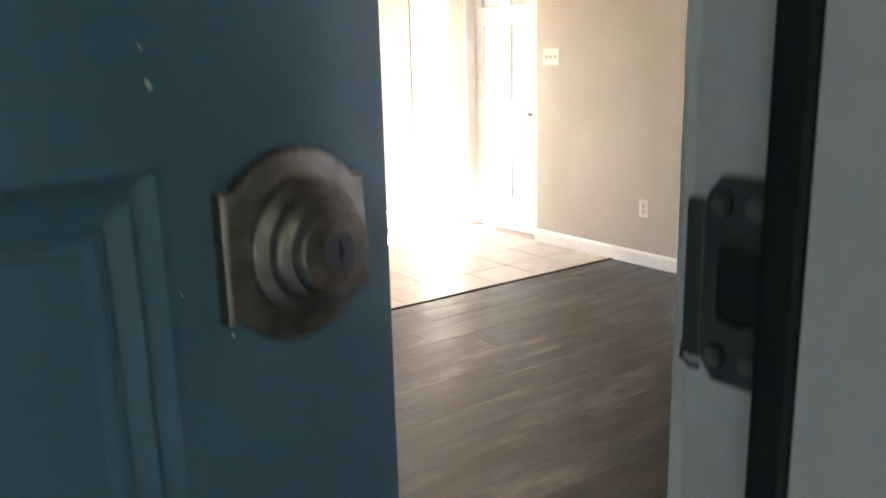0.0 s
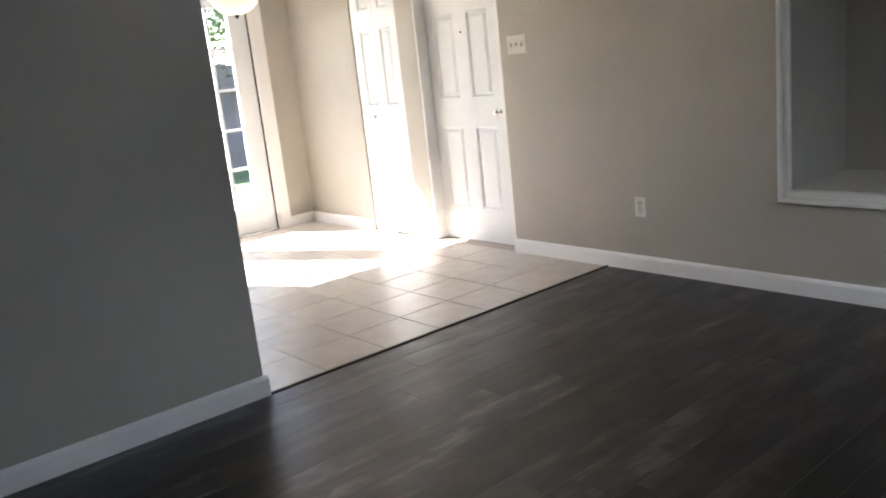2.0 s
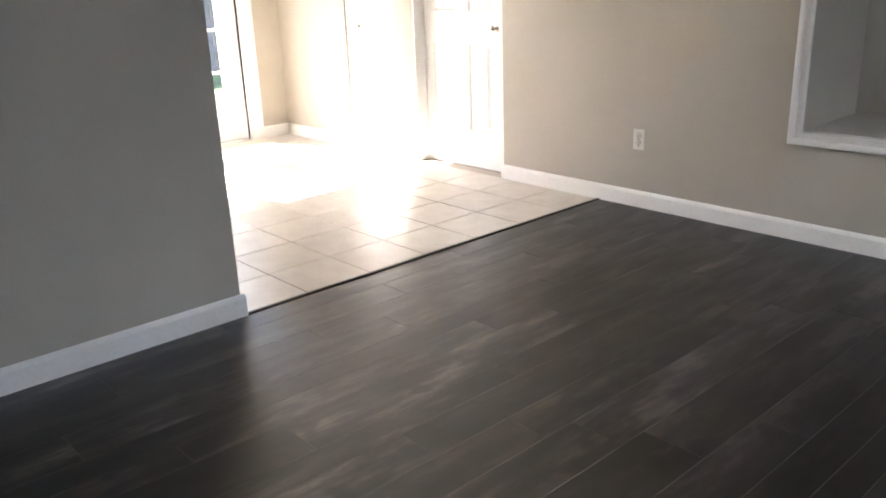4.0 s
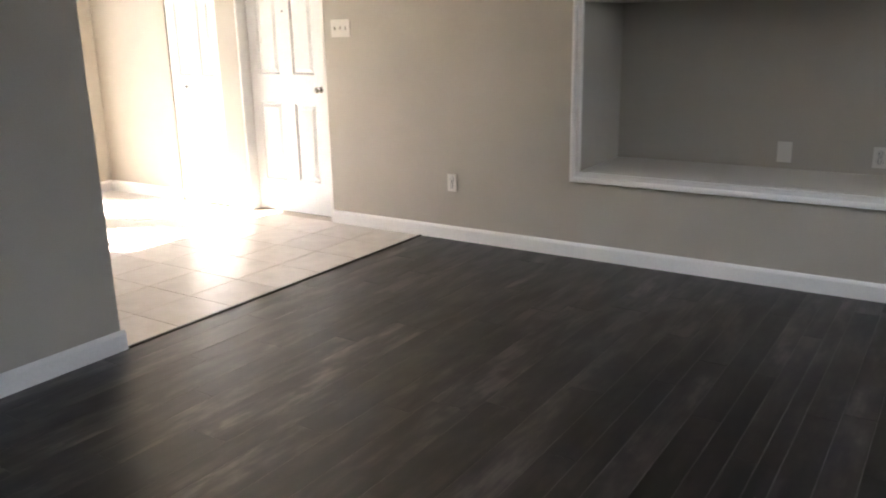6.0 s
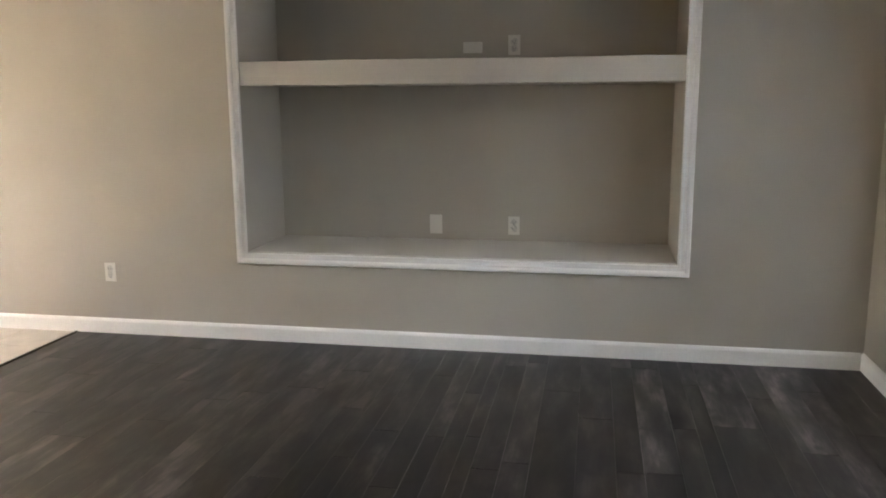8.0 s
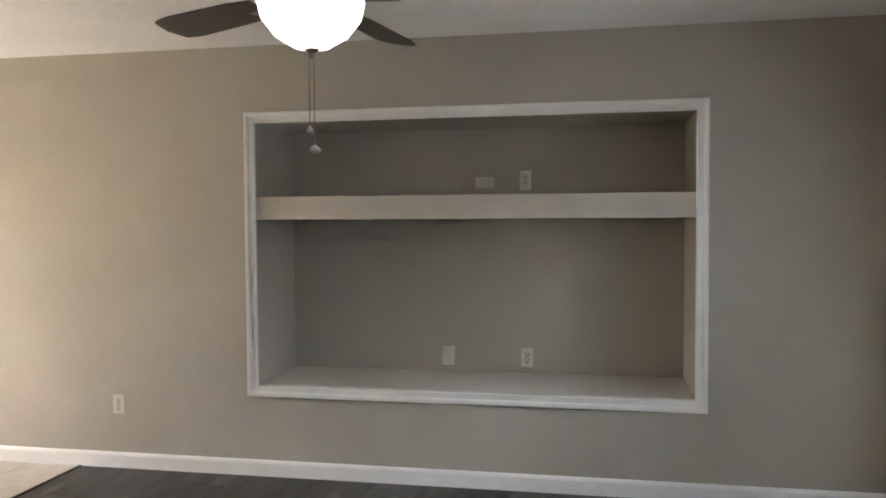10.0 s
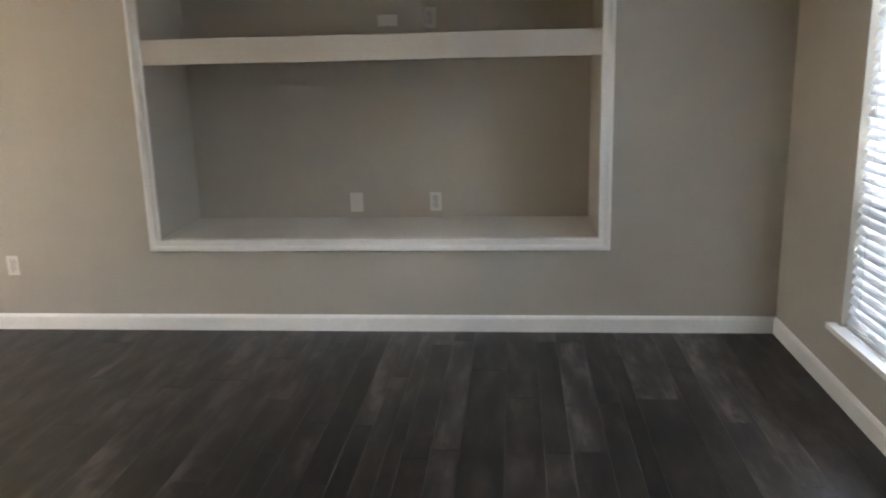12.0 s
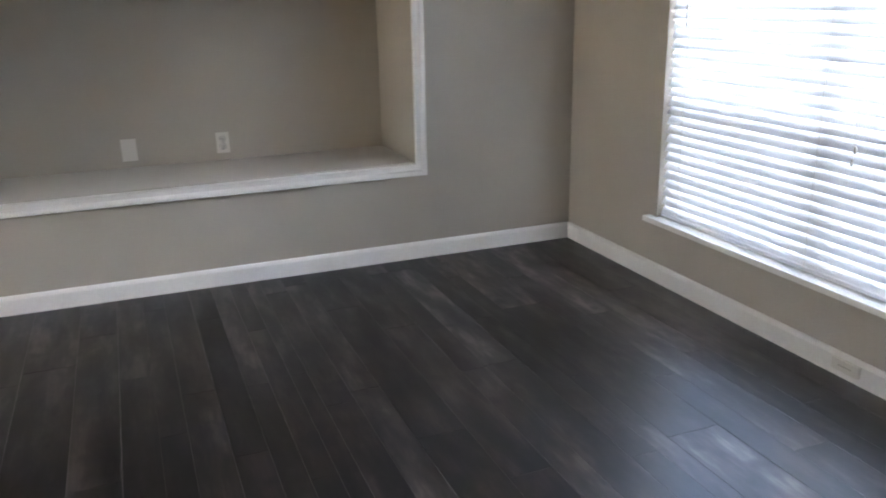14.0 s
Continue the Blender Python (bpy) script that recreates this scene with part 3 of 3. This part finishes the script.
# ---- pendant lamp over the dining area ----
def pendant():
    x, y, z = -1.66, -1.33, 1.69
    t = thing("pendant_lamp", pose(x, y, z), "lit cream glass bowl pendant lamp hung on thin rods", "pendant lamp")
    bowl = [(0.012, 0.012), (0.05, 0.016), (0.095, 0.034), (0.128, 0.066), (0.146, 0.098), (0.168, 0.122), (0.192, 0.136), (0.196, 0.141), (0.188, 0.143),
            (0.162, 0.129), (0.139, 0.102), (0.12, 0.07), (0.09, 0.041), (0.048, 0.023), (0.012, 0.019)]
    bm = lathe(bowl, 40)
    part("bowl", bm, PENDANT_GLASS, t, "cream alabaster glass bowl", True)
    part("finial", lathe(((0.001, -0.012), (0.008, -0.008), (0.009, 0.0), (0.014, 0.006), (0.014, 0.011), (0.001, 0.022)), 16), BRONZE, t, "small dark finial", True)
    for k in range(3):
        a = 2 * math.pi * k / 3 + 0.5
        part("rod", tube(((0.15 * math.cos(a), 0.15 * math.sin(a), 0.13), (0.08 * math.cos(a), 0.08 * math.sin(a), 0.27), (0.012 * math.cos(a), 0.012 * math.sin(a), 0.44)), 0.004), CHROME, t)
    part("stem", tube(((0, 0, 0.42), (0, 0, H - z - 0.02)), 0.007), CHROME, t)
    part("canopy", lathe(((0.012, H - z - 0.06), (0.05, H - z - 0.03), (0.065, H - z - 0.006), (0.065, H - z)), 24), CHROME, t, "", True)


pendant()


# ---- ceiling fan ----
def ceiling_fan():
    x, y = 2.283, -2.2
    t = thing("ceiling_fan", pose(x, y, H), "dark-bladed ceiling fan with frosted bowl light and pull chains", "ceiling fan")
    part("canopy", lathe(((0.02, -0.07), (0.055, -0.05), (0.07, -0.01), (0.07, 0)), 24), NICKEL, t, "", True)
    part("downrod", tube(((0, 0, -0.23), (0, 0, -0.06)), 0.012, 12), NICKEL, t)
    part("motor", lathe(((0.05, -0.372), (0.10, -0.358), (0.125, -0.325), (0.12, -0.275), (0.08, -0.235), (0.02, -0.225)), 32), NICKEL, t, "", True)
    part("bowl", lathe(((0.012, -0.512), (0.05, -0.506), (0.10, -0.475), (0.135, -0.43), (0.145, -0.385), (0.14, -0.372), (0.07, -0.37)), 36), FAN_GLASS, t, "frosted white glass bowl", True)
    part("finial", lathe(((0.001, -0.535), (0.007, -0.53), (0.009, -0.522), (0.018, -0.516), (0.02, -0.511), (0.001, -0.505)), 18), NICKEL, t, "bronze finial", True)
    for k in range(5):
        a = 360 * k / 5 + 82
        arm = part("blade_arm", boxes((0.09, 0.24, -0.018, 0.018, -0.006, 0.0), bevel=0.002), NICKEL, t, at=pose(0, 0, -0.375, 0, 0, a))
        bm = bmesh.new()
        outline = [(0.0, -0.05), (0.10, -0.062), (0.36, -0.072), (0.43, -0.06), (0.45, 0.0), (0.43, 0.06), (0.36, 0.072), (0.10, 0.062), (0.0, 0.05)]
        top = [bm.verts.new((0.2 + u, v, 0.004)) for u, v in outline]
        low = [bm.verts.new((0.2 + u, v, -0.003)) for u, v in outline]
        bm.faces.new(top)
        bm.faces.new(low[::-1])
        for i in range(len(outline)):
            j = (i + 1) % len(outline)
            bm.faces.new((top[i], low[i], low[j], top[j]))
        part("blade", bm, BLADE, arm, "dark walnut blade", at=pose(0, 0, 0.006, 11, 0, 0))
    for dx, dz, big in ((-0.008, 1.708 - H, False), (0.006, 1.658 - H, True)):
        part("pull_chain", tube(((dx, 0.0, -0.50), (dx, 0.0, dz + 0.012)), 0.0013, 6), CHROME, t)
        r = 0.0165 if big else 0.010
        part("fob", lathe(((0.001, dz - 0.008), (r * 0.6, dz - 0.008), (r, dz - 0.002), (r * 0.9, dz + 0.004), (0.002, dz + 0.014), (0.001, dz + 0.015)), 16), FOB, t, "clear chain fob", True,
             pose(dx, 0, 0))


ceiling_fan()

# ---- front door, standing ajar ----
DOOR_OPEN = 14.0
th = radians(DOOR_OPEN)
DW = 0.91


def front_door():
    out = Vector((math.cos(th), math.sin(th), 0))
    o = Vector((XD, YH + 0.002, 0.012)) + out * 0.045
    t = thing("door_4", pose(o.x, o.y, o.z, 0, 0, 90 + DOOR_OPEN), "teal blue panelled front door standing slightly ajar", "door", kind="structure")
    mould = ((0.003, 0.005), (0.005, 0.001), (0.004, -0.006), (0.002, -0.001), (0.004, 0.003), (0.009, -0.004), (0.003, 0.003), (0.003, 0.0), (0.003, -0.005))
    z = o.z
    leaf = panel_door(DW, 2.03, 0.045, ((0.13, 0.785, 0.22, 1.308 - z), (0.13, 0.785, 1.50, 1.90)), mould)
    part("leaf", leaf, TEAL, t)
    lock = part("deadbolt", rosette(), NICKEL, t, "aged nickel deadbolt with stepped rosette", True, pose(DW - 0.064, -0.0005, 1.262 - z))
    ring = lathe(((0.0325, 0.0100), (0.0318, 0.0132), (0.0298, 0.0150), (0.0270, 0.0158), (0.0262, 0.0166), (0.0258, 0.0202), (0.0246, 0.0224), (0.0222, 0.0236), (0.0206, 0.0246), (0.0200, 0.0296), (0.0188, 0.0312), (0.0092, 0.0318), (0.0088, 0.0310), (0.001, 0.0310)), 56, "-Y")
    part("collar", ring, NICKEL, lock, "round stepped collar", True)
    part("key_cylinder", lathe(((0.001, 0.0305), (0.0084, 0.0305), (0.0084, 0.0320), (0.0078, 0.0325), (0.001, 0.0325)), 32, "-Y"), KEYFACE, lock, "blue-grey key cylinder", True)
    part("keyway", boxes((-0.0009, 0.0009, -0.0330, -0.0323, -0.0045, 0.0045), (-0.0009, 0.0022, -0.0331, -0.0323, -0.0015, 0.0008)), SLOT, lock, "dark keyway")
    for u, zc, r in ((0.782, 1.336, 0.0013), (0.810, 1.227, 0.0007), (0.780, 1.350, 0.0006), (0.787, 1.251, 0.0005)):
        chip = lathe(((0.0003, 0.0), (r, 0.0), (r * 0.8, 0.0004), (0.0003, 0.0005)), 7, "-Y")
        part("paint_chip", chip, PLATE, t, "tiny pale paint chip", at=pose(u, 0, zc - z, 0, u * 900, 0))
    part("latch_plate", boxes((DW, DW + 0.0015, 0.01, 0.035, 1.234 - z, 1.290 - z)), CHROME, t, "nickel latch plate")
    part("knob", lathe(((0.001, 0), (0.032, 0.001), (0.033, 0.006), (0.015, 0.012), (0.013, 0.035), (0.024, 0.042), (0.029, 0.054), (0.025, 0.066), (0.001, 0.07)), 32, "-Y"), NICKEL, t, "aged nickel knob", True,
         pose(DW - 0.06, 0, 0.96 - z))


def rosette():
    """A plate with square shoulders and arched top and bottom, in three steps."""
    def outline(grow):
        pts = []
        hw, hh, rx, rz = 0.0415 - grow, 0.0285 - grow * 0.6, 0.0445 - grow, 0.0445 - grow
        def arch(sign):
            out = []
            a0 = math.asin(min(1, hh / rz))
            for i in range(13):
                a = a0 + (math.pi - 2 * a0) * i / 12
                out.append((rx * math.cos(a) * 1.0, sign * rz * math.sin(a)))
            return out
        top = arch(1)
        low = [(x, zz) for x, zz in arch(-1)][::-1]
        pts += [(hw, hh)] + top + [(-hw, hh), (-hw, -hh)] + low + [(hw, -hh)]
        return pts
    bm = bmesh.new()
    rings = [[bm.verts.new((x, -y, zz)) for x, zz in outline(g)] for g, y in ((0, 0), (0, 0.0062), (0.0012, 0.0074), (0.0022, 0.0076), (0.0095, 0.0092), (0.0130, 0.0104))]
    for a, b in zip(rings, rings[1:]):
        for i in range(len(a)):
            j = (i + 1) % len(a)
            bm.faces.new((a[i], a[j], b[j], b[i]))
    bm.faces.new(rings[-1])
    bm.faces.new(rings[0][::-1])
    return bm


front_door()


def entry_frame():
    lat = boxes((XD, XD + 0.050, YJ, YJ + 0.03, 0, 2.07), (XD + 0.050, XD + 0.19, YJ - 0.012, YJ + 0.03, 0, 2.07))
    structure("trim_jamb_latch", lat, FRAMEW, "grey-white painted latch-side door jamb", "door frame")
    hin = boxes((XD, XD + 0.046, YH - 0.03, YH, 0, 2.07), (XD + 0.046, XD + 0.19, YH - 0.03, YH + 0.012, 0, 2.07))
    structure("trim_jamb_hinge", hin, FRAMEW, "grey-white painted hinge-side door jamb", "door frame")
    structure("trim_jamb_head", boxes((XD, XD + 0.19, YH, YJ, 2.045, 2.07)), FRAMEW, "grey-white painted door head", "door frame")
    strip = boxes((XD + 0.034, XD + 0.0495, YJ - 0.013, YJ - 0.0005, 0.01, 2.04), bevel=0.003)
    tagged(part("weatherstrip", strip, RUBBER), "black foam weatherstrip along the latch jamb", "weatherstrip")
    for s, y in ((1, YJ + 0.03), (-1, YH - 0.03)):
        a, b = (y, y + 0.07) if s > 0 else (y - 0.07, y)
        structure("trim_casing", boxes((XD - 0.016, XD - 0.001, a - 0.02 * s, b - 0.02 * s, 0, 2.12), bevel=0.004), TRIM, "white painted casing beside the front door", "trim")
    structure("threshold", boxes((XD - 0.01, XD + 0.19, YH, YJ, -0.02, 0.010), bevel=0.004), CHROME, "worn aluminium door threshold", "threshold")


entry_frame()


def strike():
    t = thing("strike_plate", pose(XD + 0.019, YJ, 1.2655), "dull metal deadbolt strike plate with four screws", "strike plate")
    bm = bmesh.new()
    # plate in x (depth of jamb) and z, with a bolt hole
    outer = [(-0.011, -0.030), (-0.006, -0.0365), (0.012, -0.0365), (0.0145, -0.032), (0.0145, 0.032), (0.012, 0.0365), (-0.006, 0.0365), (-0.011, 0.030)]
    inner = [(-0.006, -0.010), (-0.004, -0.0155), (0.010, -0.0155), (0.0125, -0.011), (0.0125, 0.011), (0.010, 0.0155), (-0.004, 0.0155), (-0.006, 0.010)]
    for y in (-0.003, 0.0):
        vo = [bm.verts.new((x, y, z)) for x, z in outer]
        vi = [bm.verts.new((x, y, z)) for x, z in inner]
        for i in range(8):
            j = (i + 1) % 8
            bm.faces.new((vo[i], vo[j], vi[j], vi[i]))
        if y < 0:
            keep = (vo, vi)
    for i in range(8):
        j = (i + 1) % 8
        for a, b in zip(keep, (vo, vi)):
            bm.faces.new((a[i], a[j], b[j], b[i]))
    part("plate", bm, PEWTER, t)
    part("bolt_hole", boxes((-0.0058, 0.0123, -0.0012, -0.0002, -0.0153, 0.0153)), SLOT, t, "dark bolt hole")
    part("lip", boxes((-0.0195, -0.0112, -0.0034, -0.0004, -0.030, 0.028), bevel=0.0012), PEWTER, t, "bent lip over the jamb's edge")
    part("worn_edge", tube(((-0.0186, -0.0036, -0.026), (-0.0190, -0.0038, -0.031), (-0.0150, -0.0036, -0.0335), (-0.0115, -0.0034, -0.033)), 0.0010, 8), NICKEL, t, "worn brassy corner")
    for zz, c in ((0.014, 1), (-0.014, -1)):
        part("hole_rim", tube(((-0.004, -0.0034, zz), (0.003, -0.0038, zz + c * 0.001), (0.0105, -0.0034, zz)), 0.001, 6), NICKEL, t, "worn copper rim")
    for x in (-0.005, 0.0085):
        for z in (-0.027, 0.027):
            part("screw", lathe(((0.001, 0), (0.0045, 0), (0.004, 0.0012), (0.0015, 0.0006), (0.001, 0.0006)), 14, "-Y"), NICKEL, t, "dark screw", True, pose(x, -0.003, z))


strike()

# ---- outdoors ----
structure("ground", boxes((-400, 400, -400, 400, -0.5, -0.16)), GRASS, "dry green lawn reaching to the horizon", "ground")
structure("porch_slab", boxes((XD + 0.161, XR + 2.6, YB - 0.15, YP - 0.124, -0.16, -0.03)), CONCRETE, "pale concrete porch slab", "pavement")
# unseen cover and walls, added to hold skylight off the front door
structure("porch_ceiling", boxes((XR + 0.7, XR + 2.6, YB - 0.15, YP + 1.5, H - 0.1, H + 0.12), (XD + 0.16, XR + 0.7, YB - 0.15, YP - 0.124, H - 0.1, H + 0.119)), SIDING, "unseen grey-beige slab added to shade the front door", "ceiling")
structure("porch_wall", boxes((XD + 0.161, XR + 2.6, YB - 0.15, YB, -0.16, H - 0.1), (XD + 1.9, XD + 2.05, YB + 1.2, YP - 0.124, -0.16, H - 0.55)), SIDING, "unseen grey-beige walls added to block skylight from the front door", "wall")
structure("patio_slab", boxes((XF - 1.5, XF - 0.161, YK - 2, 1.5, -0.16, -0.05)), CONCRETE, "pale concrete patio slab", "pavement")


def fence():
    t = thing("fence", pose(XF - 6.5, 0, -0.16), "weathered brown wooden board fence behind the patio", "fence")
    rnd = random.Random(7)
    bms = [boxes((-0.01, 0.01, -0.073, 0.073, 0.03, 1.72 + 0.03 * k), bevel=0.004, segments=1) for k in range(3)]
    mes = [mesh_of("board", b, FENCE) for b in bms]
    for i in range(74):
        ob = new("board", mes[rnd.randrange(3)])
        ob.parent = t
        ob.matrix_local = pose(rnd.uniform(-0.004, 0.004), -5.5 + i * 0.15, 0, 0, 0, rnd.uniform(-1, 1))
    for z in (0.35, 1.3):
        part("rail", boxes((0.015, 0.055, -5.6, 5.6, z, z + 0.09)), FENCE, t)
    for y in range(-5, 7, 2):
        part("post", boxes((0.056, 0.15, y - 0.045, y + 0.045, 0, 1.85), bevel=0.004), FENCE, t)


fence()


def tree(x, y, height, spread, seed):
    rnd = random.Random(seed)
    t = thing("tree", pose(x, y, -0.16), "leafy green garden tree behind the patio", "tree", "garden trees")
    trunk_pts = [(0, 0, -0.05)]
    for k in range(1, 7):
        trunk_pts.append((rnd.uniform(-0.07, 0.07) * k / 3, rnd.uniform(-0.07, 0.07) * k / 3, height * 0.5 * k / 6))
    part("trunk", tube(trunk_pts, [0.15 - 0.014 * k for k in range(7)], 10), BARK, t, "", True)
    tips = []
    for k in range(8):
        a = 2 * math.pi * k / 8 + rnd.uniform(-0.3, 0.3)
        z0 = height * rnd.uniform(0.3, 0.5)
        tip = (spread * 0.7 * math.cos(a) * rnd.uniform(0.6, 1), spread * 0.7 * math.sin(a) * rnd.uniform(0.6, 1), height * rnd.uniform(0.55, 0.95))
        mid = (tip[0] * 0.4, tip[1] * 0.4, (z0 + tip[2]) / 2 + 0.1)
        part("limb", tube(((0, 0, z0), mid, tip), [0.055, 0.035, 0.012], 7), BARK, t, "", True)
        tips += [tip, mid]
    verts, faces = [], []
    for _ in range(3400):
        c = Vector(rnd.choice(tips)) + Vector((rnd.gauss(0, spread * 0.24), rnd.gauss(0, spread * 0.24), rnd.gauss(0, height * 0.10)))
        u = Vector((rnd.gauss(0, 1), rnd.gauss(0, 1), rnd.gauss(0, 0.6))).normalized()
        v = u.orthogonal().normalized()
        l, w = rnd.uniform(0.05, 0.10), rnd.uniform(0.02, 0.04)
        n = len(verts)
        verts += [c - u * l, c + v * w, c + u * l, c - v * w]
        faces.append((n, n + 1, n + 2, n + 3))
    me = bpy.data.meshes.new("crown")
    me.from_pydata([tuple(p) for p in verts], [], faces)
    me.materials.append(LEAF)
    cr = new("crown", me)
    cr.parent = t


tree(XF - 4.6, 2.6, 4.2, 1.5, 3)
tree(XF - 8.2, 2.4, 5.6, 2.3, 5)
tree(XF - 9.0, 4.6, 5.5, 2.2, 9)
tree(XR + 9.0, -3.0, 6.0, 2.5, 12)
tree(XR + 10.0, 2.0, 6.5, 2.6, 13)


# ---- floors, piece by piece ----
def slab_piece(w, l, drop, chamfer, depth, mat, name, rim=None):
    """A floor piece with a chamfered rim, its top at z = 0, centred."""
    bm = bmesh.new()
    rings = []
    for x, y, z in ((w / 2, l / 2, -depth), (w / 2, l / 2, -drop), (w / 2 - chamfer, l / 2 - chamfer, 0)):
        rings.append([bm.verts.new(p) for p in ((-x, -y, z), (x, -y, z), (x, y, z), (-x, y, z))])
    for a, b in zip(rings, rings[1:]):
        for i in range(4):
            bm.faces.new((a[i], a[(i + 1) % 4], b[(i + 1) % 4], b[i]))
        # the rim's glint colour goes on the +x chamfer only
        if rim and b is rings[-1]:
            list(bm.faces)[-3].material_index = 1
    bm.faces.new(rings[-1])
    me = mesh_of(name, bm, mat)
    if rim:
        me.materials.append(rim)
    return me


floor = structure("floor", boxes((0, XD + 0.16, YB - 0.15, 0.0, -0.14, -0.010), (XD + 0.16, XR + 0.16, YP - 0.12, 0.0, -0.14, -0.010)), DARKROOM, "dark grey-brown laminate plank floor", "floor")
# joints between the board rows, and the row ends that show, by the row's first joint
PL = 1.22
JOINTS = [0.012, 0.14, 0.31, 0.42, 0.60, 0.715, 0.84, 1.03, 1.14, 1.30, 1.452, 1.63, 1.826, 1.982, 2.10, 2.19, 2.31, 2.42, 2.505, 2.59, 2.655,
          2.765, 2.875, 3.05, 3.20, 3.305, 3.445, 3.545, 3.62, 3.82, 3.93, 4.07, 4.18, 4.34, XR]
ENDS = {1.452: -0.82, 2.42: -1.185, 2.655: -1.45, 2.875: -1.785, 3.05: -2.10, 3.20: -1.39, 3.445: -0.93, 3.82: -1.73}
rnd = random.Random(21)
cache = {}
for col, (x, xb) in enumerate(zip(JOINTS, JOINTS[1:])):
    y_lo = YB if x < XD - 0.05 else YP
    y = ENDS[x] + PL * 2 if x in ENDS else (0.47 * col % 1.0 + 0.12 * (col % 3)) % 1.0 * PL
    while y > y_lo + 0.02:
        ya, yb = max(y - PL, y_lo), min(y, -0.004)
        if yb - ya > 0.03:
            key = (round(xb - x, 3), round(yb - ya, 3))
            if key not in cache:
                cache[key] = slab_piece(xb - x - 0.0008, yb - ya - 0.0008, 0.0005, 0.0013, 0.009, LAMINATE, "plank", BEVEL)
            ob = new("plank", cache[key])
            ob.parent = floor
            ob.location = ((x + xb) / 2, (ya + yb) / 2, rnd.uniform(-0.0002, 0.0002))
        y -= PL

tiles = structure("floor_tile", boxes((XF, -0.012, YK, 0.0, -0.14, -0.004)), GROUT, "cream ceramic tile floor with tan grout", "floor")
TS = 0.3335
cache = {}
i = 0
while True:
    xb = -0.012 - i * TS
    if xb < XF + 0.02:
        break
    xa = max(xb - TS, XF)
    j = 0
    while True:
        yb = -j * TS
        if yb < YK + 0.02:
            break
        ya = max(yb - TS, YK)
        key = (round(xb - xa, 3), round(yb - ya, 3))
        if key not in cache:
            cache[key] = slab_piece(xb - xa - 0.004, yb - ya - 0.004, 0.0012, 0.0018, 0.008, TILE, "tile")
        ob = new("tile", cache[key])
        ob.parent = tiles
        ob.location = ((xa + xb) / 2, (ya + yb) / 2, rnd.uniform(-0.0004, 0.0004))
        j += 1
    i += 1
